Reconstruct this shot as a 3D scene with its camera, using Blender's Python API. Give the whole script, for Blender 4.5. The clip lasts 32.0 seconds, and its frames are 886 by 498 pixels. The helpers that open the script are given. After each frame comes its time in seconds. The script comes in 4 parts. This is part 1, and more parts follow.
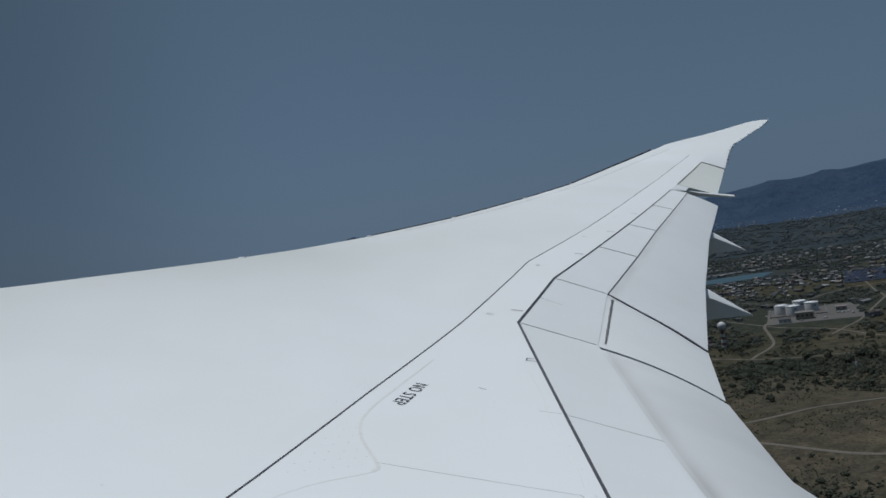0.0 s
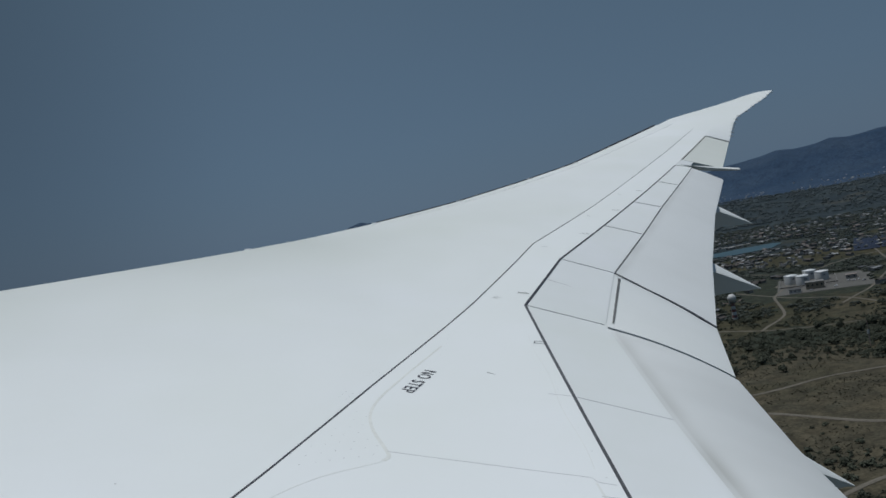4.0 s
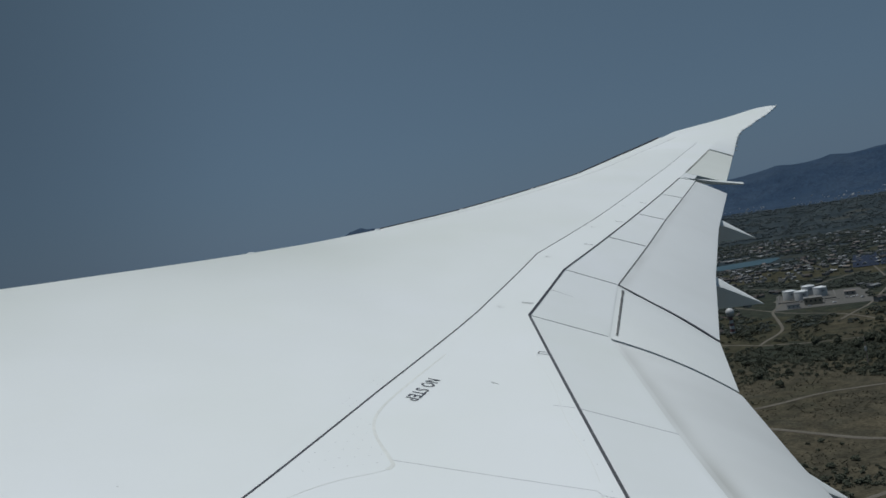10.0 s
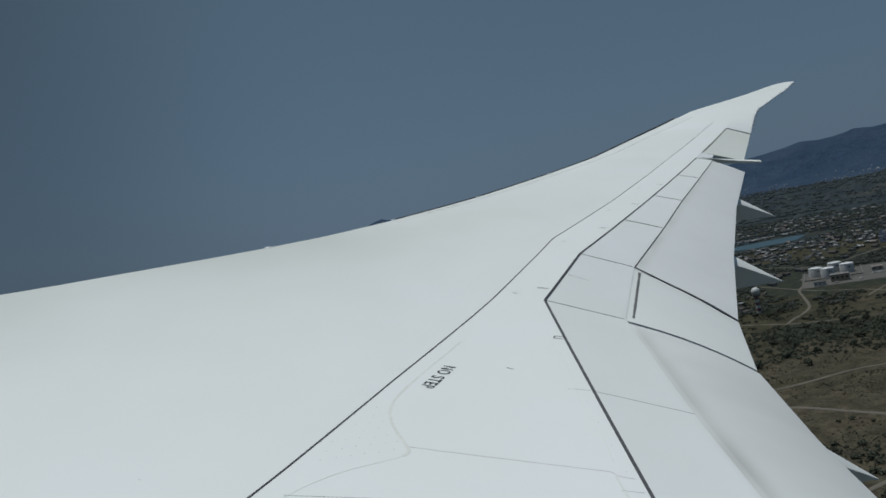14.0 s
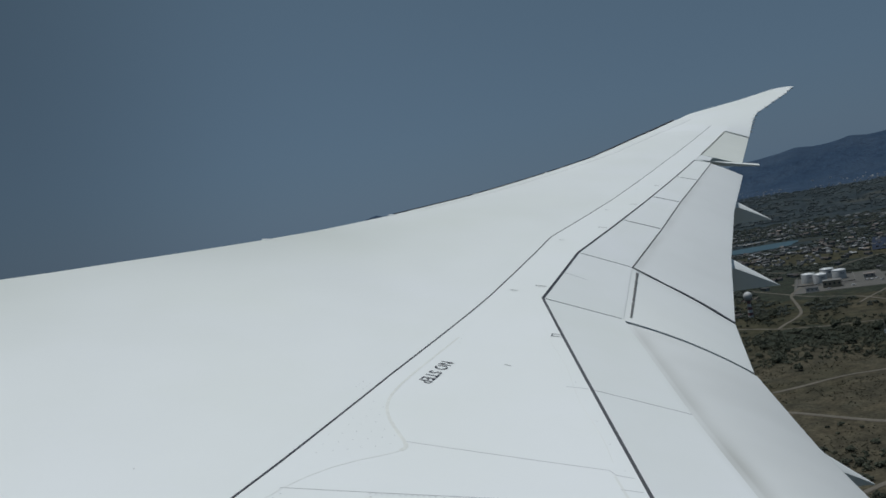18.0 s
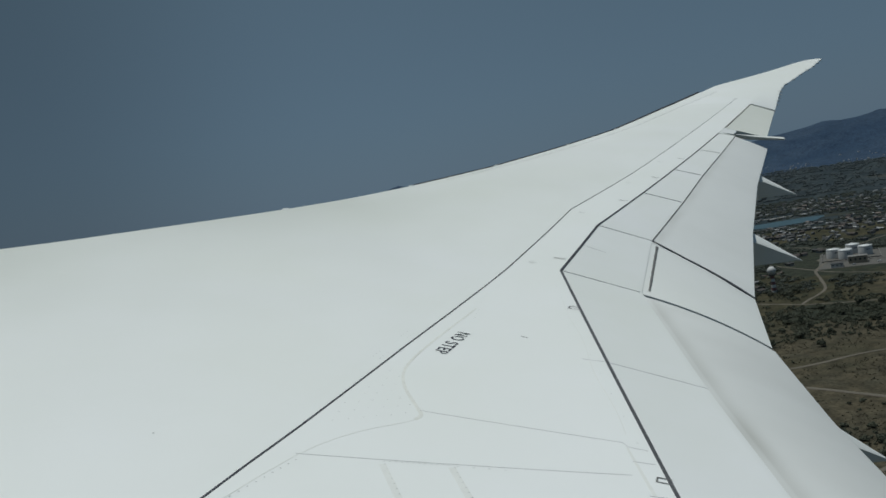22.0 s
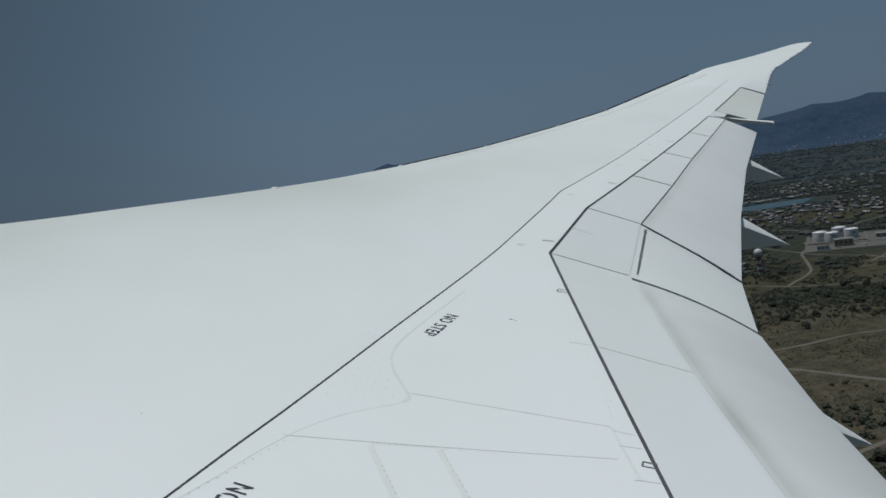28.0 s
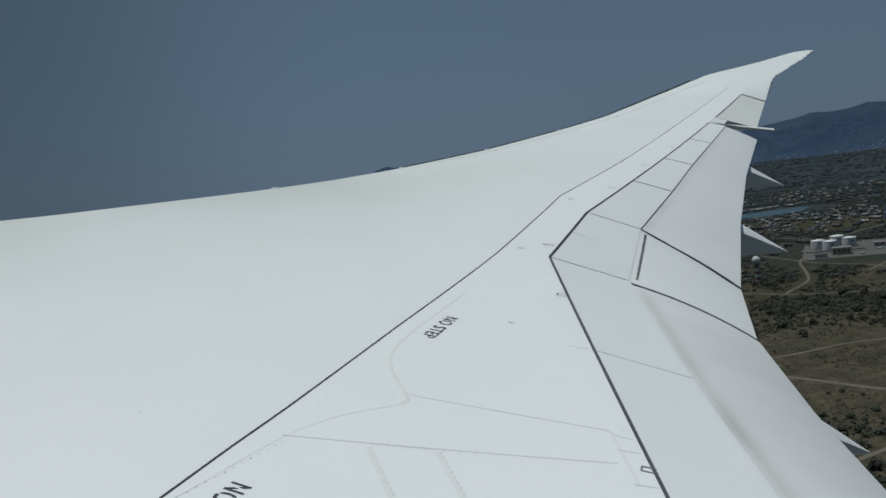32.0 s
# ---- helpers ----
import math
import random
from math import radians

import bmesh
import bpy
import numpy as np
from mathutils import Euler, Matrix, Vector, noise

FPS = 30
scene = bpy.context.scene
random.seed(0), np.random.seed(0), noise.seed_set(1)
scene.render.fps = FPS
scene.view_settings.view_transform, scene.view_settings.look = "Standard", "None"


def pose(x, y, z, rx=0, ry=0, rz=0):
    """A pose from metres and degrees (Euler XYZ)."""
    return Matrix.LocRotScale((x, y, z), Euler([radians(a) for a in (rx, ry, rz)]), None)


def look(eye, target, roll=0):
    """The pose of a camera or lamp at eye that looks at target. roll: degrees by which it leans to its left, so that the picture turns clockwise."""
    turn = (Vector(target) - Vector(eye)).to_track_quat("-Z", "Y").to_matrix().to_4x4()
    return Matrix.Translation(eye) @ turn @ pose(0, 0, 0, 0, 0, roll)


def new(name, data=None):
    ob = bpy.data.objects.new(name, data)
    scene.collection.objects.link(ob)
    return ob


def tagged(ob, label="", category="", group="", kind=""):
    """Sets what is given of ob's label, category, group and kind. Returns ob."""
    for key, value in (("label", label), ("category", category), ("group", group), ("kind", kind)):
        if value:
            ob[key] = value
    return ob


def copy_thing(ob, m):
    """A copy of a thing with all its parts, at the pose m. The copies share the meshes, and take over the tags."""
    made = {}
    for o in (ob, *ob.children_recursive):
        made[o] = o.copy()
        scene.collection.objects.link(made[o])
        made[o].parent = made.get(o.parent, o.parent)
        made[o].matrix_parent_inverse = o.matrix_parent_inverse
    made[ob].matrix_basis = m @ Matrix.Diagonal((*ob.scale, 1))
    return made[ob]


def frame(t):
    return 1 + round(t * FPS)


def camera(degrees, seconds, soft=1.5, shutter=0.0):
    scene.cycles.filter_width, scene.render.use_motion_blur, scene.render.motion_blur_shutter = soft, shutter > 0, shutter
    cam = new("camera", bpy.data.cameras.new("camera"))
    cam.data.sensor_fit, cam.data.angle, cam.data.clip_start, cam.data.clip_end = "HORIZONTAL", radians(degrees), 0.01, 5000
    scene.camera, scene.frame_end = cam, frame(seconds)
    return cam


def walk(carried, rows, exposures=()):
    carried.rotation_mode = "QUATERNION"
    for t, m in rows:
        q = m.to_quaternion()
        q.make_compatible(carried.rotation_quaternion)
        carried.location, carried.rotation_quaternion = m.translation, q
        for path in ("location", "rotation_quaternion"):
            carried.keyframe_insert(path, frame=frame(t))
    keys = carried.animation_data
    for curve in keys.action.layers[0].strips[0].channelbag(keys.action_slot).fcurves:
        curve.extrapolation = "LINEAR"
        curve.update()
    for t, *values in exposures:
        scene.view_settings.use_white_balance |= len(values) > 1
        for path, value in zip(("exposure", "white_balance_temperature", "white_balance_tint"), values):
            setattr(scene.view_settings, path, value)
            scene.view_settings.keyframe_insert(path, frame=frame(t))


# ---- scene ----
# an airliner's wing seen from a cabin window in a shallow climb over dry coastal land
cam = camera(53.2, 32.0, 1.6)
HEIGHT, NOSE_UP, BANK = 150.0, 8.4, 0.2
AIR = pose(0, 0, HEIGHT, BANK, NOSE_UP, 0)
# seconds, place in the cabin (aft, outboard, up), yaw, pitch, roll
ROWS = [
    (0, -0.013, -0.011, -0.020, -4.09, -0.67, 0.40),
    (0.5, 0.006, -0.021, -0.005, -3.77, -0.36, 1.24),
    (1, 0.012, -0.031, 0.005, -3.46, -0.76, 1.27),
    (1.5, 0.042, -0.028, 0.011, -3.01, -1.02, 2.09),
    (2, 0.034, -0.021, 0.009, -2.91, -1.19, 1.99),
    (2.5, 0.040, -0.022, 0.015, -2.64, -2.06, 1.55),
    (3, 0.039, -0.028, 0.021, -2.78, -2.34, 1.83),
    (3.5, 0.027, -0.015, 0.009, -3.51, -2.12, 2.65),
    (5.5, -0.004, -0.008, 0.034, -4.36, -1.13, 1.37),
    (6, 0.068, -0.045, 0.067, -2.68, -2.41, 2.77),
    (6.5, 0.052, -0.050, 0.046, -2.59, -1.92, 2.31),
    (7, 0.047, -0.035, 0.059, -2.61, -1.84, 2.21),
    (7.5, 0.007, -0.026, 0.024, -2.79, -1.55, 1.69),
    (8, 0.008, -0.015, 0.027, -2.92, -1.94, 1.28),
    (8.5, 0.007, -0.012, 0.032, -3.16, -2.71, 0.94),
    (9, 0.003, -0.005, 0.017, -3.33, -2.17, 1.30),
    (9.5, -0.014, 0.005, 0.016, -3.44, -1.60, 1.56),
    (10, -0.037, 0.018, 0.012, -3.66, -1.31, 1.18),
    (10.5, 0.001, 0.010, 0.039, -3.58, -1.38, 1.62),
    (11, -0.022, 0.016, 0.021, -3.98, -1.18, 1.35),
    (11.5, -0.046, 0.022, -0.012, -4.30, -0.40, 1.13),
    (12, -0.036, 0.016, 0.001, -4.29, 0.02, 1.34),
    (12.5, -0.033, 0.027, -0.008, -4.17, 0.20, 1.20),
    (13, 0.003, -0.016, 0.020, -2.99, -1.98, 2.18),
    (13.5, 0.019, -0.025, -0.001, -2.61, -2.02, 2.69),
    (14, 0.029, -0.031, 0.008, -2.31, -1.99, 3.11),
    (14.5, 0.006, -0.015, 0.014, -2.24, -1.90, 2.97),
    (16.5, 0.006, 0.008, 0.029, -2.64, -2.66, 2.35),
    (17, -0.009, 0.013, 0.010, -2.73, -2.99, 2.00),
    (17.5, -0.002, 0.010, 0.007, -2.63, -2.97, 1.93),
    (18, -0.011, 0.011, -0.013, -2.65, -2.15, 1.83),
    (18.5, -0.025, 0.008, -0.011, -2.62, -0.91, 1.49),
    (19, 0.002, 0.007, 0.020, -2.13, -0.20, 1.85),
    (19.5, 0.025, -0.011, 0.008, -2.00, 0.15, 1.76),
    (20, 0.015, 0.001, 0.011, -1.83, -1.29, 1.51),
    (20.5, 0.024, -0.020, -0.001, -1.71, -2.86, 1.60),
    (21, 0.014, -0.017, -0.007, -1.65, -3.63, 1.24),
    (21.5, 0.013, -0.003, -0.001, -1.39, -4.09, 1.06),
    (22, 0.016, -0.009, -0.010, -1.21, -3.99, 1.27),
    (22.5, 0.005, 0.004, -0.008, -1.22, -4.31, 0.89),
    (23, 0.007, -0.005, -0.008, -1.23, -5.01, 0.83),
    (23.5, 0.012, 0.003, -0.007, -1.35, -5.81, 0.84),
    (24, 0.016, -0.007, -0.008, -1.45, -6.12, 1.00),
    (24.5, 0.017, -0.015, -0.006, -1.56, -5.68, 1.20),
    (25, 0.007, -0.005, -0.008, -1.67, -5.18, 1.16),
    (25.5, 0.008, -0.003, -0.004, -1.61, -5.11, 1.16),
    (27.5, 0.001, 0.003, 0.011, -1.95, -5.77, 0.39),
    (28, 0.009, -0.007, 0.015, -1.91, -5.39, 0.58),
    (28.5, 0.000, -0.004, 0.012, -2.00, -5.38, 0.27),
    (29, 0.007, 0.006, 0.008, -1.99, -5.36, 0.12),
    (29.5, 0.007, 0.001, 0.009, -1.96, -5.19, 0.08),
    (30, -0.003, 0.001, 0.002, -2.01, -5.12, -0.05),
    (30.5, 0.000, -0.002, 0.006, -1.95, -5.05, 0.06),
    (31, 0.001, -0.001, 0.014, -1.97, -5.13, 0.19),
    (31.5, -0.010, -0.002, 0.007, -2.01, -5.17, -0.15),
    (32, -0.004, 0.000, 0.005, -1.95, -5.16, -0.15),
]
walk(cam, [(t, AIR @ pose(x, y, z, 90 + pitch, roll, yaw)) for t, x, y, z, yaw, pitch, roll in ROWS],
     [(0, 0.0, 6260, 13), (3.5, 0.0, 6260, 12), (5.6, 0.0, 6500, 7), (7.0, 0.0, 6500, 7), (7.6, 0.0, 6400, 10), (9, 0.0, 6380, 10), (12.5, 0.0, 6360, 10), (14, 0.0, 6440, 9), (17, 0.0, 6390, 10), (19, 0.0, 6420, 9), (21, 0.0, 6600, 6), (23, 0.0, 6600, 6), (24, 0.0, 6550, 8), (25, 0.0, 6470, 11), (28, 0.0, 6445, 9.5), (32, 0.0, 6430, 9.5)])

# ---- sky and sun ----
SUN_TO = Vector((-0.17, 0.16, 1.0)).normalized()
world = bpy.data.worlds.new("sky")
scene.world = world
world.use_nodes = True
wn, wl = world.node_tree.nodes, world.node_tree.links
wn.clear()
w_out = wn.new("ShaderNodeOutputWorld")
w_bg = wn.new("ShaderNodeBackground")
w_sky = wn.new("ShaderNodeTexSky")
w_sky.sky_type = "NISHITA"
w_sky.sun_disc = False
w_sky.sun_elevation = math.asin(SUN_TO.z)
w_sky.sun_rotation = math.atan2(SUN_TO.x, SUN_TO.y)
w_sky.air_density, w_sky.dust_density, w_sky.ozone_density = 1.0, 0.4, 2.0
w_dim = wn.new("ShaderNodeMix")
w_dim.data_type, w_dim.blend_type = "RGBA", "MULTIPLY"
w_dim.inputs[0].default_value = 1.0
w_dim.inputs[7].default_value = (0.03, 0.03, 0.03, 1)
w_co = wn.new("ShaderNodeTexCoord")
w_sep = wn.new("ShaderNodeSeparateXYZ")
w_ramp = wn.new("ShaderNodeValToRGB")
w_noise = wn.new("ShaderNodeTexNoise")
w_noise.inputs["Scale"].default_value = 1.6
w_noise.inputs["Detail"].default_value = 3.0
w_add = wn.new("ShaderNodeMath")
w_add.operation = "MULTIPLY_ADD"
w_add.inputs[1].default_value = 0.10
els = w_ramp.color_ramp.elements
els[0].position, els[0].color = 0.04, (0.076, 0.122, 0.178, 1)
els[1].position, els[1].color = 1.0, (0.060, 0.105, 0.170, 1)
mid = els.new(0.14)
mid.color = (0.076, 0.123, 0.178, 1)
mid = els.new(0.42)
mid.color = (0.066, 0.106, 0.146, 1)
w_mix = wn.new("ShaderNodeMix")
w_mix.data_type = "RGBA"
w_mix.inputs[0].default_value = 0.9
wl.new(w_co.outputs["Generated"], w_sep.inputs[0])
wl.new(w_co.outputs["Generated"], w_noise.inputs["Vector"])
wl.new(w_noise.outputs["Fac"], w_add.inputs[0])
wl.new(w_sep.outputs["Z"], w_add.inputs[2])
wl.new(w_add.outputs[0], w_ramp.inputs[0])
wl.new(w_sky.outputs[0], w_dim.inputs[6])
wl.new(w_dim.outputs[2], w_mix.inputs[6])
wl.new(w_ramp.outputs[0], w_mix.inputs[7])
# haze is thicker towards the tail
w_side = wn.new("ShaderNodeMapRange")
w_side.inputs["From Min"].default_value, w_side.inputs["From Max"].default_value = -0.6, 0.6
wl.new(w_sep.outputs["X"], w_side.inputs["Value"])
w_share = wn.new("ShaderNodeValToRGB")
w_share.color_ramp.interpolation = "B_SPLINE"
w_share.color_ramp.elements[0].color = (0.53, 0.53, 0.53, 1)
w_share.color_ramp.elements[1].color = (0.78, 0.78, 0.78, 1)
for at_x, share in ((0.2, 0.56), (0.36, 0.83), (0.52, 0.84), (0.68, 0.80), (0.82, 0.795)):
    w_share.color_ramp.elements.new(at_x).color = (share, share, share, 1)
wl.new(w_side.outputs[0], w_share.inputs[0])
w_vary = wn.new("ShaderNodeVectorMath")
w_vary.operation = "SCALE"
wl.new(w_mix.outputs[2], w_vary.inputs[0])
wl.new(w_share.outputs[0], w_vary.inputs["Scale"])
wl.new(w_vary.outputs[0], w_bg.inputs["Color"])
w_bg.inputs["Strength"].default_value = 1.35
wl.new(w_bg.outputs[0], w_out.inputs[0])
sun_data = bpy.data.lights.new("sun", "SUN")
sun_data.energy, sun_data.angle, sun_data.color = 2.53, radians(0.55), (0.985, 1.0, 0.985)
sun = new("sun", sun_data)
sun.matrix_world = look(SUN_TO * 900, (0, 0, 0))


# ---- materials ----
def material(name, colour, rough=0.5, spread=0.12, fine=8.0, coarse=0.6, bump=0.0, metal=0.0, tint=None, coat=0.0, island=0.0, space="Object", few=False, stain_shade=None):
    m = bpy.data.materials.new(name)
    m.use_nodes = True
    n, l = m.node_tree.nodes, m.node_tree.links
    b = n["Principled BSDF"]
    b.inputs["Roughness"].default_value, b.inputs["Metallic"].default_value = rough, metal
    b.inputs["Coat Weight"].default_value = coat
    b.inputs["Coat Roughness"].default_value = 0.15
    co = n.new("ShaderNodeTexCoord")
    one, two = n.new("ShaderNodeTexNoise"), n.new("ShaderNodeTexNoise")
    one.inputs["Scale"].default_value, two.inputs["Scale"].default_value = coarse, fine
    one.inputs["Detail"].default_value, two.inputs["Detail"].default_value = 4, 6
    for k in (one, two):
        l.new(co.outputs[space], k.inputs["Vector"])
    both = n.new("ShaderNodeMath")
    both.operation = "ADD"
    l.new(one.outputs["Fac"], both.inputs[0])
    l.new(two.outputs["Fac"], both.inputs[1])
    span = n.new("ShaderNodeMapRange")
    span.inputs["From Min"].default_value, span.inputs["From Max"].default_value = 0.65, 1.35
    l.new(both.outputs[0], span.inputs["Value"])
    mix = n.new("ShaderNodeMix")
    mix.data_type = "RGBA"
    other = tint or tuple(c * (1 - 2 * spread) for c in colour)
    mix.inputs[6].default_value = (*[c * (1 + spread) for c in colour], 1)
    mix.inputs[7].default_value = (*other, 1)
    l.new(span.outputs[0], mix.inputs[0])
    last = mix.outputs[2]
    if island:
        geo, oi = n.new("ShaderNodeNewGeometry"), n.new("ShaderNodeObjectInfo")
        add = n.new("ShaderNodeMath")
        add.operation = "ADD"
        l.new(geo.outputs["Random Per Island"], add.inputs[0])
        l.new(oi.outputs["Random"], add.inputs[1])
        fr = n.new("ShaderNodeMath")
        fr.operation = "FRACT"
        l.new(add.outputs[0], fr.inputs[0])
        vary = n.new("ShaderNodeMapRange")
        vary.inputs["To Min"].default_value, vary.inputs["To Max"].default_value = 1 - island, 1 + island * (3 if few else 1)
        power = n.new("ShaderNodeMath")
        power.operation, power.inputs[1].default_value = "POWER", 4.0 if few else 1.0
        l.new(fr.outputs[0], power.inputs[0])
        l.new(power.outputs[0], vary.inputs["Value"])
        mul = n.new("ShaderNodeVectorMath")
        mul.operation = "SCALE"
        l.new(last, mul.inputs[0])
        l.new(vary.outputs[0], mul.inputs["Scale"])
        last = mul.outputs[0]
    # darker tone mixed in by vertex colour: dirt and painted shade
    if stain_shade:
        at = n.new("ShaderNodeVertexColor")
        at.layer_name = "grime_shade"
        tone_mix = n.new("ShaderNodeMix")
        tone_mix.data_type = "RGBA"
        tone_mix.inputs[7].default_value = (*stain_shade, 1)
        spec = n.new("ShaderNodeMath")
        spec.operation = "MULTIPLY"
        l.new(at.outputs["Color"], spec.inputs[0])
        spec.inputs[1].default_value = 0.75
        l.new(spec.outputs[0], tone_mix.inputs[0])
        l.new(last, tone_mix.inputs[6])
        last = tone_mix.outputs[2]
    l.new(last, b.inputs["Base Color"])
    if bump:
        bp = n.new("ShaderNodeBump")
        bp.inputs["Strength"].default_value, bp.inputs["Distance"].default_value = bump, 0.02
        l.new(two.outputs["Fac"], bp.inputs["Height"])
        l.new(bp.outputs[0], b.inputs["Normal"])
    return m


WHITE = material("white_paint", (0.80, 0.813, 0.81), 0.55, 0.015, 0.7, 0.13, tint=(0.765, 0.785, 0.742))
GREYW = material("grey_white_paint", (0.785, 0.795, 0.775), 0.55, 0.02, 1.2, 0.4, tint=(0.745, 0.76, 0.73))
AILERON = material("cream_white_paint", (0.745, 0.757, 0.70), 0.5, 0.02, 1.2, 0.5, tint=(0.71, 0.725, 0.66))
HINGE = material("grey_hinge_seal", (0.08, 0.082, 0.09), 0.65, 0.25, 25.0, 2.0)
PALEGAP = material("grey_aileron_gap", (0.36, 0.355, 0.33), 0.7, 0.2, 30.0, 3.0)
SEAL = material("dark_rubber", (0.035, 0.038, 0.05), 0.7, 0.3, 40.0, 4.0)
SEALANT = material("beige_sealant", (0.74, 0.745, 0.70), 0.6, 0.06, 30.0, 3.0)
FLAPW = material("grimy_shaded_white_paint", (0.80, 0.81, 0.795), 0.55, 0.02, 1.2, 0.4, tint=(0.755, 0.765, 0.745), stain_shade=(0.41, 0.405, 0.37))
SPOILW = material("spoiler_white_paint", (0.815, 0.825, 0.825), 0.55, 0.015, 0.9, 0.2, tint=(0.765, 0.785, 0.742), stain_shade=(0.42, 0.42, 0.38))
# skin paint that carries the painted shade behind the leading edge
SKINW = material("edge_shaded_white_paint", (0.80, 0.813, 0.81), 0.55, 0.015, 0.7, 0.13, tint=(0.765, 0.785, 0.742), stain_shade=(0.47, 0.495, 0.44))
FAINT = material("faded_sealant", (0.755, 0.765, 0.735), 0.6, 0.03, 30.0, 3.0)
SEAM = material("faint_panel_joint", (0.42, 0.42, 0.43), 0.6, 0.1, 20.0, 2.0)
GREYGAP = material("grey_gap", (0.16, 0.16, 0.155), 0.7, 0.2, 30.0, 3.0)
FASTENER = material("worn_fastener", (0.52, 0.53, 0.52), 0.5, 0.2, 60.0, 5.0)
LETTER = material("black_stencil_paint", (0.03, 0.032, 0.045), 0.6, 0.2, 30.0, 3.0)
BARE = material("bare_metal", (0.45, 0.46, 0.48), 0.35, 0.1, 20.0, 2.0, metal=0.8)
STEEL = material("white_tank_paint", (0.56, 0.565, 0.56), 0.55, 0.06, 0.6, 0.1, tint=(0.46, 0.455, 0.44))
CONCRETE = material("concrete", (0.17, 0.165, 0.155), 0.85, 0.12, 1.5, 0.08)
WALL = material("pale_plaster_wall", (0.24, 0.235, 0.225), 0.85, 0.10, 1.2, 0.1, island=0.4)
ROOF = material("faded_roof", (0.085, 0.075, 0.068), 0.85, 0.12, 1.5, 0.15, tint=(0.085, 0.066, 0.056), island=0.5, few=True)
ROOFW = material("pale_sheet_roof", (0.13, 0.133, 0.135), 0.7, 0.10, 1.5, 0.15, island=0.65, few=True)
TANKTOP = material("white_tank_roof", (0.60, 0.61, 0.61), 0.6, 0.06, 0.8, 0.1)
BROWNWALL = material("tan_block_wall", (0.30, 0.26, 0.20), 0.85, 0.12, 1.5, 0.15)
GLASS = material("dark_window", (0.03, 0.035, 0.04), 0.15, 0.2, 2.0, 0.3)
PANELS = material("solar_cells", (0.025, 0.03, 0.05), 0.25, 0.2, 3.0, 0.3)
DIRT = material("pale_dirt_track", (0.125, 0.11, 0.088), 0.95, 0.2, 0.5, 0.04, tint=(0.075, 0.066, 0.05))
YARD = material("dusty_concrete", (0.098, 0.094, 0.085), 0.9, 0.15, 0.5, 0.03, tint=(0.066, 0.063, 0.055))
PALE = material("sunlit_pale_wall", (0.30, 0.31, 0.32), 0.8, 0.1, 0.5, 0.05, island=0.4)
BARK = material("bark", (0.10, 0.075, 0.055), 0.9, 0.2, 8.0, 1.0)
LEAF = material("dry_scrub_leaf", (0.052, 0.057, 0.038), 0.9, 0.25, 1.2, 0.15, tint=(0.036, 0.041, 0.025), island=0.3)
WOOD = material("far_tree_leaf", (0.048, 0.056, 0.045), 0.95, 0.2, 0.3, 0.02, tint=(0.035, 0.043, 0.036), island=0.2)
TUFT = material("dead_grass", (0.078, 0.069, 0.043), 0.95, 0.25, 2.0, 0.1, tint=(0.042, 0.042, 0.028), island=0.35)
# distance haze is mixed into this leaf colour as blue
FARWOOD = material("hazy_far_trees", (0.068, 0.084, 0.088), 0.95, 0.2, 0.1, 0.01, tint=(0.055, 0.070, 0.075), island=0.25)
WATER = material("sea_water", (0.02, 0.07, 0.11), 0.25, 0.15, 0.05, 0.004, bump=0.2)
LAGOON = material("shallow_water", (0.035, 0.075, 0.088), 0.3, 0.15, 0.05, 0.01)
CAR = material("car_paint", (0.45, 0.45, 0.46), 0.35, 0.1, 2.0, 0.5, island=0.6)
RED = material("faded_red_paint", (0.19, 0.085, 0.08), 0.6, 0.15, 1.0, 0.3)
YELLOW = material("red_and_white_mast", (0.45, 0.33, 0.30), 0.6, 0.2, 1.0, 0.3)


# ---- helpers of this scene ----
def part(name, bm, mat, parent=None, label="", smooth=True):
    """Links a bmesh as one mesh object under a thing."""
    me = bpy.data.meshes.new(name)
    if isinstance(bm, tuple):
        me.from_pydata(bm[0], [], bm[1])
    else:
        bmesh.ops.recalc_face_normals(bm, faces=bm.faces)
        bm.to_mesh(me)
        bm.free()
    for m in (mat if isinstance(mat, (list, tuple)) else [mat]):
        me.materials.append(m)
    if smooth:
        me.polygons.foreach_set("use_smooth", [True] * len(me.polygons))
        me.set_sharp_from_angle(angle=radians(35))
    ob = new(name, me)
    if parent is not None:
        ob.parent = parent
    if label:
        ob["label"] = label
    return ob


def thing(name, m, label, category, group="", kind=""):
    ob = new(name)
    ob.matrix_basis = m
    return tagged(ob, label, category, group, kind)


def box(bm, x0, x1, y0, y1, z0, z1):
    vs = [bm.verts.new(p) for p in ((x0, y0, z0), (x1, y0, z0), (x1, y1, z0), (x0, y1, z0), (x0, y0, z1), (x1, y0, z1), (x1, y1, z1), (x0, y1, z1))]
    for f in ((0, 3, 2, 1), (4, 5, 6, 7), (0, 1, 5, 4), (1, 2, 6, 5), (2, 3, 7, 6), (3, 0, 4, 7)):
        bm.faces.new([vs[i] for i in f])
    return vs


def lathe(bm, prof, n=24, x=0, y=0, caps=True):
    """Turns a profile of (radius, height) round the upright axis."""
    rings = [[bm.verts.new((x + r * math.cos(2 * math.pi * i / n), y + r * math.sin(2 * math.pi * i / n), z)) for i in range(n)] for r, z in prof]
    for a, b in zip(rings, rings[1:]):
        for i in range(n):
            bm.faces.new((a[i], a[(i + 1) % n], b[(i + 1) % n], b[i]))
    if caps:
        bm.faces.new(rings[0][::-1])
        bm.faces.new(rings[-1])


